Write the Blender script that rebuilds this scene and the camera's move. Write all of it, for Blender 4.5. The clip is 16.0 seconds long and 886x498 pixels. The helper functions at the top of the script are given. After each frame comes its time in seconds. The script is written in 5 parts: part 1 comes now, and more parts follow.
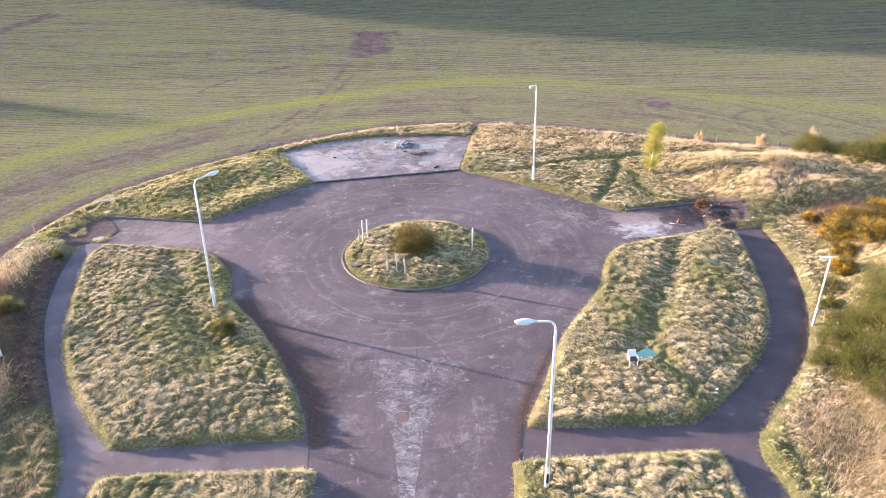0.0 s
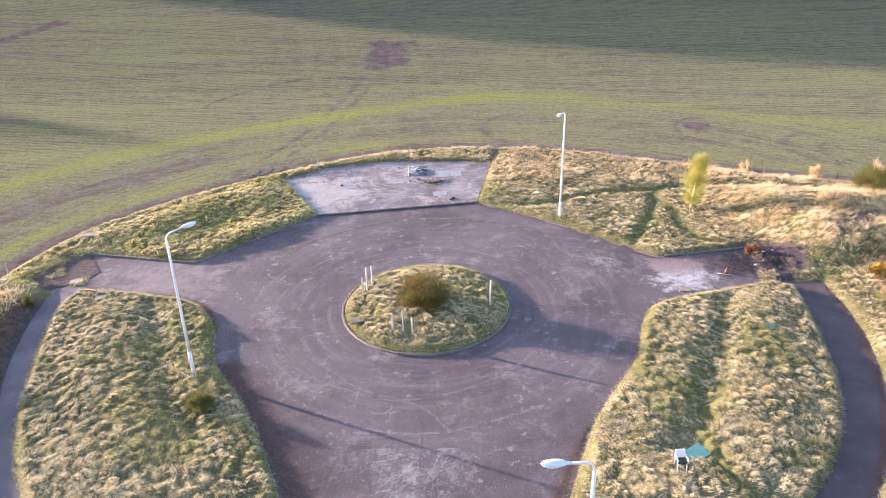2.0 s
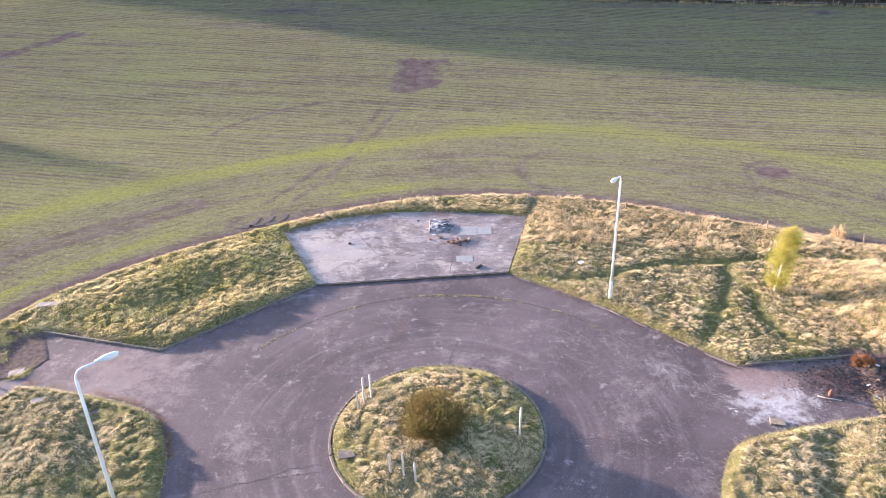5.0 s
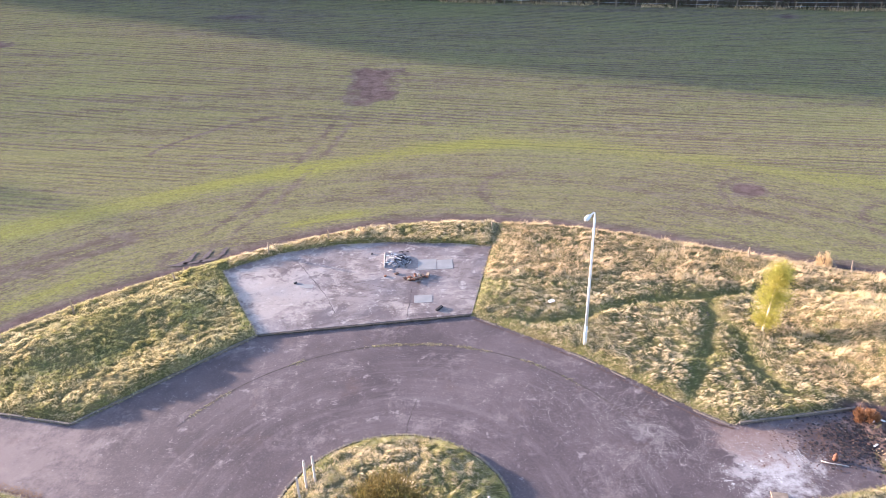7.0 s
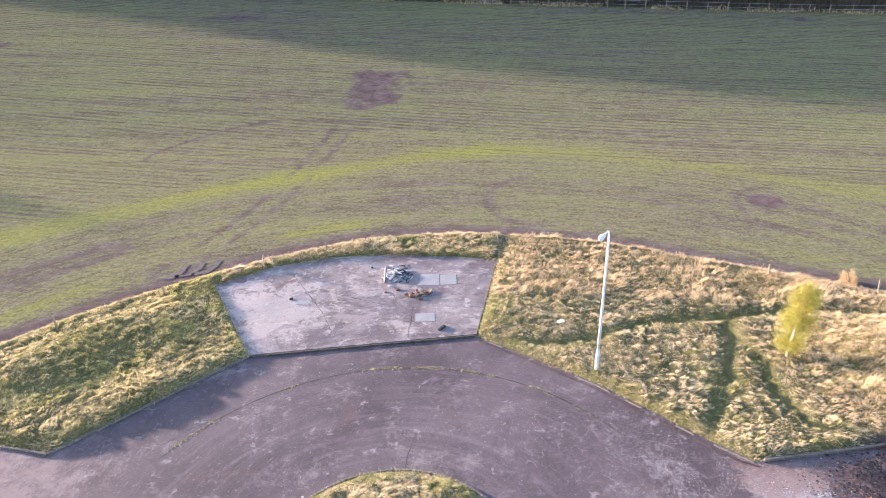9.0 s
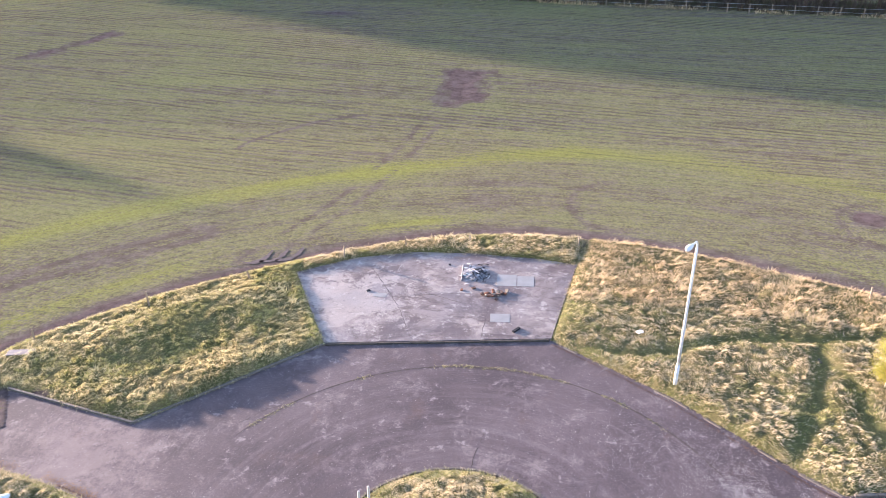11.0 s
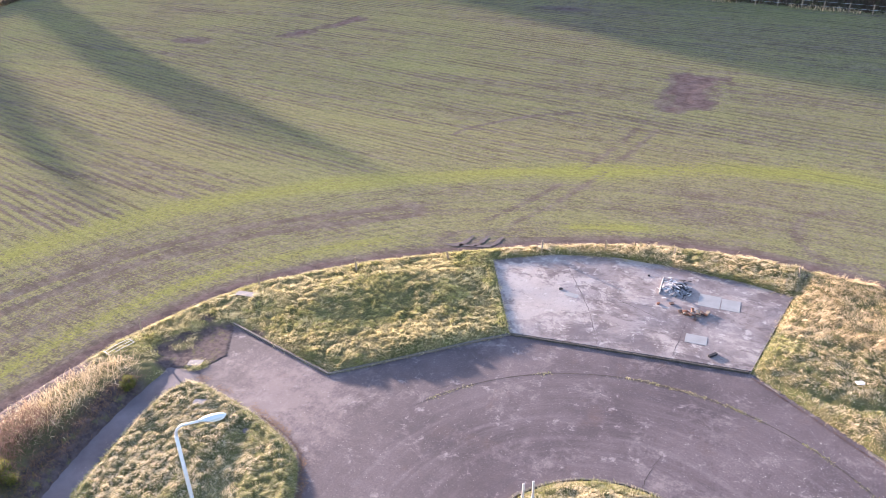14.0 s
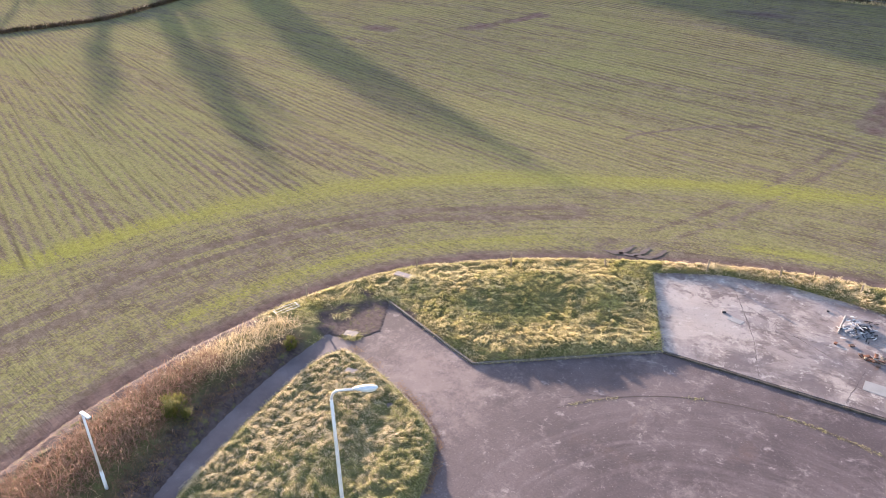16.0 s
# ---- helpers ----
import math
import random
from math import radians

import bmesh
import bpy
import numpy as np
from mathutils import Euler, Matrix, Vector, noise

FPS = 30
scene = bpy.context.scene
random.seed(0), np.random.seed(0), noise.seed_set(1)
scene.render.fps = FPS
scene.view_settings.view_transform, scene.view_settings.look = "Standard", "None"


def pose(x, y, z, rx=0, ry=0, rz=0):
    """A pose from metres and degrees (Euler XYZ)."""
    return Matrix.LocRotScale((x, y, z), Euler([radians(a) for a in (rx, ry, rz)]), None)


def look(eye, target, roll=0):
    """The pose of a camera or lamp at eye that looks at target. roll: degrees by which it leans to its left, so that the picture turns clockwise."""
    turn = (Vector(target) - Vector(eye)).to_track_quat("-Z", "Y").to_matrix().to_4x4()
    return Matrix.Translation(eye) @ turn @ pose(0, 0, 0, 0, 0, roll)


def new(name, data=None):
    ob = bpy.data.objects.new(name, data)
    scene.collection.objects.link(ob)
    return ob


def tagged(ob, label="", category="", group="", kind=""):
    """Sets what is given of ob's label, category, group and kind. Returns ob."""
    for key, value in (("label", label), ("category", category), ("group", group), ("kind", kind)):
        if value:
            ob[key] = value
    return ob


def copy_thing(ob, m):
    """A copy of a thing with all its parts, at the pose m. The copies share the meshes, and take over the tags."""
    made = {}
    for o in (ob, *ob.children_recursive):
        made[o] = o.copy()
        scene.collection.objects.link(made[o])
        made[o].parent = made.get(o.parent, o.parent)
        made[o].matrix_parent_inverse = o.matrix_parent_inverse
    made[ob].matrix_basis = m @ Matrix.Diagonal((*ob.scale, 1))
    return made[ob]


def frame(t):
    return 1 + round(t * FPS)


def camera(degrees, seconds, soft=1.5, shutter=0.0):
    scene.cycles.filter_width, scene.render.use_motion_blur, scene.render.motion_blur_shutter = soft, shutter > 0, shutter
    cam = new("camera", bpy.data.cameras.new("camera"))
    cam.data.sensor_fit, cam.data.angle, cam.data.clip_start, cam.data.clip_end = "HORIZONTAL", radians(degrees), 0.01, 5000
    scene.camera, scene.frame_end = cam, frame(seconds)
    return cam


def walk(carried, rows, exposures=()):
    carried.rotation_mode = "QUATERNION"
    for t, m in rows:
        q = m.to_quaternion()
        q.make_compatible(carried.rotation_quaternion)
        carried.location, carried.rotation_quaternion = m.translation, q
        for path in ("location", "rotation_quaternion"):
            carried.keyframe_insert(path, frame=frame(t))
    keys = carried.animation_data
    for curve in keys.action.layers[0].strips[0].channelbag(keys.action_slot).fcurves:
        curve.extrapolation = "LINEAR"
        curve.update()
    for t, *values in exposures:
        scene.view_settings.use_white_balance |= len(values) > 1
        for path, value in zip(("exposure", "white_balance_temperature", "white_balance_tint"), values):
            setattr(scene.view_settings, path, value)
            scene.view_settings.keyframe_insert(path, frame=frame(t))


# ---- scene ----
cam = camera(65.5, 16.0, 0.62)
METRES, EYE = 25.0, 21.475
ROWS = [
    (0.0, 0.0, 0.0, 0.0, -0.86, -27.69, 1.64),
    (0.5, 0.0048, 0.0547, -0.0001, 0.3, -27.64, 1.72),
    (1.0, 0.0099, 0.1154, 0.0012, 0.34, -27.62, 1.76),
    (1.5, 0.0141, 0.1813, 0.0029, 0.33, -27.59, 1.79),
    (2.0, 0.0186, 0.2506, 0.0055, 1.0, -27.55, 1.82),
    (2.5, 0.0241, 0.3221, 0.0084, 1.39, -27.53, 1.86),
    (3.0, 0.0283, 0.3944, 0.0107, 1.63, -27.5, 1.86),
    (3.5, 0.0334, 0.4664, 0.0131, 2.38, -27.44, 1.89),
    (4.0, 0.0358, 0.535, 0.0149, 4.46, -27.36, 1.91),
    (6.5, 0.0489, 0.8247, 0.0155, 2.83, -27.37, 1.79),
    (7.0, 0.0502, 0.8668, 0.014, 1.21, -27.4, 1.74),
    (7.5, 0.0505, 0.9022, 0.0125, 0.31, -27.4, 1.67),
    (8.0, 0.0499, 0.932, 0.0105, 0.44, -27.4, 1.64),
    (10.5, 0.0485, 0.9686, 0.001, 6.53, -27.23, 1.54),
    (11.0, 0.0474, 0.9677, 0.0003, 9.0, -27.21, 1.54),
    (11.5, 0.0466, 0.9663, -0.0002, 11.49, -27.17, 1.55),
    (12.0, 0.0455, 0.9652, -0.0001, 13.96, -27.14, 1.57),
    (12.5, 0.045, 0.9643, -0.0009, 16.34, -27.12, 1.57),
    (13.0, 0.0441, 0.9631, -0.0016, 18.67, -27.11, 1.56),
    (13.5, 0.0427, 0.9629, -0.0013, 22.76, -27.07, 1.57),
    (14.0, 0.0417, 0.9625, -0.0018, 27.07, -27.02, 1.57),
    (14.5, 0.0416, 0.9611, -0.0032, 31.28, -26.9, 1.53),
    (15.0, 0.0376, 0.9602, -0.0002, 35.04, -27.0, 1.39),
    (15.5, 0.0332, 0.9551, 0.0011, 38.5, -27.0, 1.24),
    (16.0, 0.0314, 0.953, 0.001, 41.38, -27.01, 1.12),
]
walk(cam, [(t, pose(0, 0, EYE) @ pose(METRES * x, METRES * y, METRES * z, 90 + pitch, roll, yaw)) for t, x, y, z, yaw, pitch, roll in ROWS],
     [(0.0, 2.42, 5830, 29), (13.0, 2.42, 5830, 29), (14.4, 2.53, 5850, 30), (14.8, 3.0, 6200, 100), (15.0, 2.85, 6200, 100), (15.4, 2.18, 6350, 52), (15.55, 2.12, 6350, 44), (15.75, 2.2, 6300, 34), (16.0, 2.3, 6270, 27)])

# ---- light: low evening sun over a clear sky ----
SUN_ELEVATION, SUN_FROM = radians(8.0), Vector((-0.916, 0.40, 0)).normalized()
world = bpy.data.worlds.new("sky")
scene.world = world
world.use_nodes = True
sky = world.node_tree.nodes.new("ShaderNodeTexSky")
sky.sky_type, sky.sun_disc = "NISHITA", False
sky.sun_elevation = SUN_ELEVATION
sky.sun_rotation = math.atan2(SUN_FROM.x, SUN_FROM.y)
sky_background = world.node_tree.nodes["Background"]
sky_background.inputs["Strength"].default_value = 0.142
world.node_tree.links.new(sky.outputs["Color"], sky_background.inputs["Color"])
sun_lamp = bpy.data.lights.new("sun", "SUN")
sun_lamp.energy, sun_lamp.angle, sun_lamp.color = 4.9, radians(0.8), (1.0, 0.82, 0.60)
to_sun = Vector((SUN_FROM.x * math.cos(SUN_ELEVATION), SUN_FROM.y * math.cos(SUN_ELEVATION), math.sin(SUN_ELEVATION)))
new("sun", sun_lamp).matrix_world = look(to_sun * 300, (0, 0, 0))


# ---- material helpers ----
class Paint:
    """A procedural material with short calls for its nodes."""

    def __init__(self, name, rough=0.8, metal=0.0, specular=0.3):
        self.mat = bpy.data.materials.new(name)
        self.mat.use_nodes = True
        self.tree = self.mat.node_tree
        self.out = self.tree.nodes["Principled BSDF"]
        self.set(self.out, "Roughness", rough)
        self.set(self.out, "Metallic", metal)
        self.set(self.out, "Specular IOR Level", specular)
        self.place = self.tree.nodes.new("ShaderNodeNewGeometry").outputs["Position"]

    def set(self, node, key, value):
        if isinstance(value, bpy.types.NodeSocket):
            self.tree.links.new(value, node.inputs[key])
        elif isinstance(value, tuple) and len(value) == 3 and node.inputs[key].type == "RGBA":
            node.inputs[key].default_value = (*value, 1)
        else:
            node.inputs[key].default_value = value

    def stretch(self, scale, turn=0.0, place=None):
        n = self.tree.nodes.new("ShaderNodeMapping")
        self.set(n, "Vector", place or self.place)
        n.inputs["Rotation"].default_value = (0, 0, turn)
        n.inputs["Scale"].default_value = scale
        return n.outputs[0]

    def noise(self, scale, detail=4.0, rough=0.6, place=None, bend=0.0):
        n = self.tree.nodes.new("ShaderNodeTexNoise")
        self.set(n, "Vector", place or self.place)
        self.set(n, "Scale", scale)
        self.set(n, "Detail", detail)
        self.set(n, "Roughness", rough)
        self.set(n, "Distortion", bend)
        return n.outputs["Fac"]

    def cells(self, scale, place=None):
        n = self.tree.nodes.new("ShaderNodeTexVoronoi")
        self.set(n, "Vector", place or self.place)
        self.set(n, "Scale", scale)
        return n.outputs["Distance"]

    def ramp(self, fac, low, high, a=(0, 0, 0), b=(1, 1, 1)):
        n = self.tree.nodes.new("ShaderNodeValToRGB")
        self.set(n, "Fac", fac)
        e = n.color_ramp.elements
        e[0].position, e[0].color = low, (*a, 1)
        e[1].position, e[1].color = high, (*b, 1)
        return n.outputs["Color"]

    def mix(self, fac, a, b, how="MIX"):
        n = self.tree.nodes.new("ShaderNodeMixRGB")
        n.blend_type = how
        self.set(n, "Fac", fac)
        self.set(n, "Color1", a)
        self.set(n, "Color2", b)
        return n.outputs["Color"]

    def sum(self, how, a, b=0.0):
        n = self.tree.nodes.new("ShaderNodeMath")
        n.operation = how
        self.set(n, 0, a)
        self.set(n, 1, b)
        return n.outputs[0]

    def attribute(self, name):
        n = self.tree.nodes.new("ShaderNodeAttribute")
        n.attribute_name = name
        return n.outputs["Fac"]

    def island(self):
        return self.tree.nodes.new("ShaderNodeNewGeometry").outputs["Random Per Island"]

    def each(self):
        return self.tree.nodes.new("ShaderNodeObjectInfo").outputs["Random"]

    def bump(self, height, strength=0.4, distance=0.02):
        n = self.tree.nodes.new("ShaderNodeBump")
        self.set(n, "Height", height)
        self.set(n, "Strength", strength)
        self.set(n, "Distance", distance)
        self.set(self.out, "Normal", n.outputs[0])

    def colour(self, value):
        self.set(self.out, "Base Color", value)
        return self.mat

    def radius(self, cx, cy):
        """Distance and angle round a centre, as a vector for noise that runs in rings."""
        shift = self.tree.nodes.new("ShaderNodeVectorMath")
        shift.operation = "SUBTRACT"
        self.set(shift, 0, self.place)
        shift.inputs[1].default_value = (cx, cy, 0)
        split = self.tree.nodes.new("ShaderNodeSeparateXYZ")
        self.set(split, 0, shift.outputs[0])
        x, y = split.outputs[0], split.outputs[1]
        r = self.sum("SQRT", self.sum("ADD", self.sum("MULTIPLY", x, x), self.sum("MULTIPLY", y, y)))
        a = self.sum("ARCTAN2", y, x)
        join = self.tree.nodes.new("ShaderNodeCombineXYZ")
        self.set(join, 0, r)
        self.set(join, 1, a)
        return r, join.outputs[0]


ISLAND = (-1.78, 40.55)
ISLAND_R = 4.88


def speckle(p, base, spread=0.25, scale=3.0):
    """A colour with wear at two scales."""
    light = tuple(min(1, c * (1 + spread)) for c in base)
    dark = tuple(c * (1 - spread) for c in base)
    c = p.mix(p.ramp(p.noise(scale), 0.3, 0.7), dark, light)
    return p.mix(p.ramp(p.noise(scale * 14, 2), 0.35, 0.65), c, p.mix(0.25, c, light))


def plain(name, base, rough=0.7, metal=0.0, spread=0.25, scale=3.0, bump=0.2):
    p = Paint(name, rough, metal)
    if bump:
        p.bump(p.noise(scale * 10), bump)
    return p.colour(speckle(p, base, spread, scale))


def make_asphalt():
    p = Paint("asphalt", 0.85)
    c = p.mix(p.ramp(p.noise(0.16, 6, 0.65), 0.36, 0.66), (0.074, 0.056, 0.059), (0.142, 0.110, 0.111))
    r, ring = p.radius(*ISLAND)
    rings = p.noise(1.0, 5, 0.7, p.stretch((1.7, 1.0, 1), 0, ring), 0.1)
    near = p.ramp(p.sum("MULTIPLY", r, 0.05), 0.56, 0.66, (1, 1, 1), (0, 0, 0))
    c = p.mix(p.mix(1.0, p.ramp(rings, 0.52, 0.74, (0, 0, 0), (0.55, 0.55, 0.55)), near, "MULTIPLY"), c, (0.20, 0.165, 0.165))
    c = p.mix(p.mix(1.0, p.ramp(rings, 0.26, 0.46, (0.7, 0.7, 0.7), (0, 0, 0)), near, "MULTIPLY"), c, (0.072, 0.057, 0.066))
    c = p.mix(p.ramp(p.noise(0.34, 9, 0.82, None, 0.15), 0.53, 0.64, (0, 0, 0), (0.58, 0.58, 0.58)), c, (0.29, 0.237, 0.226))
    c = p.mix(p.ramp(p.noise(1.1, 6, 0.78), 0.58, 0.66, (0, 0, 0), (0.7, 0.7, 0.7)), c, (0.33, 0.28, 0.272))
    c = p.mix(p.ramp(p.noise(0.7, 6, 0.78, None, 0.4), 0.55, 0.64, (0, 0, 0), (0.5, 0.5, 0.5)), c, (0.075, 0.058, 0.062))
    c = p.mix(p.ramp(p.noise(0.5, 5, 0.6), 0.60, 0.72, (0, 0, 0), (0.5, 0.5, 0.5)), c, (0.125, 0.08, 0.066))
    c = p.mix(p.ramp(p.noise(12, 5, 0.85), 0.40, 0.56), p.mix(0.42, c, (0.03, 0.025, 0.03)), c)
    c = p.mix(p.ramp(p.noise(9, 2, 0.6), 0.70, 0.74, (0, 0, 0), (0.6, 0.6, 0.6)), c, (0.34, 0.31, 0.30))
    for cx, cy, near_r, far_r, cut, shade in ((14.0, 43.5, 0.6, 3.0, 0.50, (0.44, 0.42, 0.41)), (13.8, 45.0, 0.5, 3.2, 0.52, (0.20, 0.135, 0.115)), (9.3, 45.5, 0.5, 4.2, 0.68, (0.26, 0.23, 0.225))):
        spread = p.radius(cx, cy)[0]
        blot = p.sum("SUBTRACT", p.sum("ADD", p.noise(0.9, 7, 0.78), 0.22), p.sum("MULTIPLY", p.sum("DIVIDE", spread, far_r), 0.42))
        c = p.mix(p.ramp(blot, cut - 0.06, cut + 0.10, (0, 0, 0), (0.85, 0.85, 0.85)), c, shade)
    for rad, wide in ((0.742, 0.020), (0.888, 0.016), (0.665, 0.012), (0.58, 0.014)):
        off = p.sum("ABSOLUTE", p.sum("SUBTRACT", p.sum("ADD", p.sum("MULTIPLY", r, 0.1), p.sum("MULTIPLY", p.sum("SUBTRACT", p.noise(0.10, 2), 0.5), 0.12)), rad))
        band = p.ramp(off, wide * 0.2, wide, (1, 1, 1), (0, 0, 0))
        worn = p.mix(1.0, p.ramp(p.noise(0.21, 5, 0.7), 0.45, 0.62, (0, 0, 0), (0.42, 0.42, 0.42)), p.ramp(p.noise(2.6, 5, 0.8), 0.36, 0.58), "MULTIPLY")
        c = p.mix(p.mix(1.0, band, worn, "MULTIPLY"), c, (0.215, 0.175, 0.175))
    dust = p.sum("SUBTRACT", p.sum("ADD", p.noise(0.9, 8, 0.82), 0.14), p.sum("MULTIPLY", p.radius(-18.5, 43.5)[0], 0.045))
    c = p.mix(p.ramp(dust, 0.44, 0.60, (0, 0, 0), (0.5, 0.5, 0.5)), c, (0.25, 0.195, 0.18))
    c = p.mix(p.ramp(p.noise(7.5, 5, 0.9), 0.585, 0.635, (0, 0, 0), (0.55, 0.55, 0.55)), c, (0.29, 0.25, 0.245))
    p.bump(p.noise(30, 3, 0.7), 0.4, 0.012)
    return p.colour(c)


def make_path_asphalt(name, dark, light):
    p = Paint(name, 0.85)
    c = p.mix(p.ramp(p.noise(0.4, 5, 0.65), 0.35, 0.68), dark, light)
    c = p.mix(p.ramp(p.noise(1.6, 5, 0.7), 0.62, 0.72, (0, 0, 0), (0.6, 0.6, 0.6)), c, (0.26, 0.225, 0.22))
    c = p.mix(p.ramp(p.noise(25, 3, 0.7), 0.3, 0.75), p.mix(0.35, c, (0.03, 0.025, 0.03)), c)
    p.bump(p.noise(35, 3, 0.7), 0.35, 0.01)
    return p.colour(c)


def make_concrete():
    p = Paint("concrete_pad", 0.65)
    c = p.mix(p.ramp(p.noise(0.30, 7, 0.72, None, 0.5), 0.42, 0.57), (0.135, 0.104, 0.100), (0.27, 0.225, 0.208))
    c = p.mix(p.ramp(p.noise(0.30, 6, 0.7, p.stretch((1, 1.6, 1), 0.5)), 0.54, 0.62), c, (0.35, 0.30, 0.268))
    c = p.mix(p.ramp(p.noise(0.8, 6, 0.75, p.stretch((0.7, 1.5, 1), 0.2), 0.8), 0.54, 0.62, (0, 0, 0), (0.8, 0.8, 0.8)), c, (0.110, 0.083, 0.080))
    west = p.radius(-10.5, 58.0)[0]
    bare = p.sum("SUBTRACT", p.sum("ADD", p.noise(0.7, 8, 0.8, None, 0.4), 0.16), p.sum("MULTIPLY", west, 0.045))
    c = p.mix(p.ramp(bare, 0.50, 0.56, (0, 0, 0), (0.7, 0.7, 0.7)), c, (0.42, 0.365, 0.325))
    c = p.mix(p.ramp(p.noise(1.3, 8, 0.8), 0.57, 0.60, (0, 0, 0), (0.6, 0.6, 0.6)), c, (0.50, 0.455, 0.41))
    c = p.mix(p.ramp(p.noise(3.4, 6, 0.8), 0.58, 0.64, (0, 0, 0), (0.55, 0.55, 0.55)), c, (0.085, 0.066, 0.064))
    c = p.mix(p.ramp(p.noise(18, 3, 0.7), 0.3, 0.7), p.mix(0.35, c, (0.07, 0.06, 0.06)), c)
    p.set(p.out, "Roughness", p.ramp(p.noise(0.4, 5), 0.35, 0.6, (0.35,) * 3, (0.75,) * 3))
    p.bump(p.noise(20, 3, 0.7), 0.25, 0.01)
    return p.colour(c)


def make_field():
    p = Paint("winter_crop_on_soil", 1.0, 0, 0.0)
    turn = 0.215
    rows = p.noise(1.0, 5, 0.7, p.stretch((0.022, 0.8, 1), turn))
    fine = p.noise(1.0, 4, 0.75, p.stretch((0.22, 6.5, 1), turn))
    patch = p.noise(0.035, 5, 0.6)
    wave = p.tree.nodes.new("ShaderNodeTexWave")
    wave.bands_direction = "Y"
    p.set(wave, "Vector", p.stretch((1, 1, 1), turn))
    p.set(wave, "Scale", 0.40)
    p.set(wave, "Distortion", 0.45)
    p.set(wave, "Detail", 4.0)
    p.set(wave, "Detail Scale", 0.6)
    drill = p.sum("MULTIPLY", p.sum("SUBTRACT", wave.outputs["Fac"], 0.5), p.ramp(p.noise(1.0, 3, 0.6, p.stretch((0.012, 0.25, 1), turn)), 0.35, 0.65))
    grain = p.noise(5.5, 3, 0.75)
    r, ring = p.radius(-1.0, 38.0)
    arcs = p.noise(1.0, 4, 0.7, p.stretch((1.9, 0.8, 1), 0, ring))
    head = p.attribute("headland")
    lines = p.mix(head, rows, arcs)
    cover = p.sum("ADD", p.sum("MULTIPLY", lines, 0.60), p.sum("MULTIPLY", fine, 0.60))
    cover = p.sum("ADD", cover, p.sum("MULTIPLY", patch, 0.30))
    cover = p.sum("ADD", cover, p.sum("MULTIPLY", drill, p.sum("SUBTRACT", 0.28, p.sum("MULTIPLY", head, 0.24))))
    cover = p.sum("ADD", cover, p.sum("MULTIPLY", p.sum("SUBTRACT", grain, 0.5), 0.85))
    cover = p.sum("ADD", cover, p.sum("MULTIPLY", p.attribute("lush"), 0.16))
    cover = p.sum("SUBTRACT", cover, p.sum("MULTIPLY", p.attribute("soil"), 0.42))
    crop = p.mix(p.ramp(patch, 0.35, 0.65), (0.266, 0.252, 0.119), (0.236, 0.246, 0.114))
    crop = p.mix(p.attribute("lush"), crop, (0.280, 0.300, 0.062))
    earth = p.mix(p.ramp(p.noise(0.6, 4), 0.35, 0.65), (0.128, 0.108, 0.092), (0.206, 0.176, 0.147))
    c = p.mix(p.ramp(cover, 0.63, 0.80), earth, crop)
    c = p.mix(p.ramp(p.noise(2.2, 4, 0.8), 0.34, 0.60), p.mix(0.4, c, (0.05, 0.045, 0.02)), c)
    c = p.mix(p.ramp(p.noise(8.5, 3, 0.8), 0.40, 0.56), p.mix(0.30, c, (0.045, 0.042, 0.022)), c)
    split = p.tree.nodes.new("ShaderNodeSeparateXYZ")
    p.set(split, 0, p.place)
    across = p.sum("ADD", p.sum("MULTIPLY", split.outputs[0], 0.2125), p.sum("MULTIPLY", split.outputs[1], 0.977))
    across = p.sum("ADD", across, p.sum("MULTIPLY", p.noise(0.05, 2), 0.8))
    open_field = p.sum("SUBTRACT", 1.0, head)
    for period, shift, wide, deep in ((12.0, 0.9, 0.17, 0.60), (12.0, 2.7, 0.17, 0.60), (3.0, 0.4, 0.13, 0.42), (7.0, 4.1, 0.20, 0.38)):
        off = p.sum("ABSOLUTE", p.sum("SUBTRACT", p.sum("MODULO", p.sum("ADD", across, 400.0 + shift), period), period * 0.5))
        line = p.mix(1.0, p.ramp(off, wide * 0.35, wide, (deep,) * 3, (0, 0, 0)), p.ramp(p.noise(1.0, 4, 0.7, p.stretch((0.035, 0.5, 1), turn)), 0.40, 0.58), "MULTIPLY")
        c = p.mix(p.mix(1.0, line, open_field, "MULTIPLY"), c, (0.072, 0.060, 0.048))
    c = p.mix(p.ramp(p.attribute("soil"), 0.85, 1.0, (0, 0, 0), (0.7, 0.7, 0.7)), c, p.mix(p.ramp(p.noise(0.9, 5, 0.75), 0.38, 0.62), (0.075, 0.052, 0.055), (0.17, 0.125, 0.12)))
    p.bump(p.sum("ADD", p.sum("MULTIPLY", lines, 0.9), p.sum("ADD", p.sum("MULTIPLY", fine, 0.8), p.sum("ADD", grain, p.sum("MULTIPLY", drill, 0.7)))), 0.9, 0.22)
    return p.colour(c)


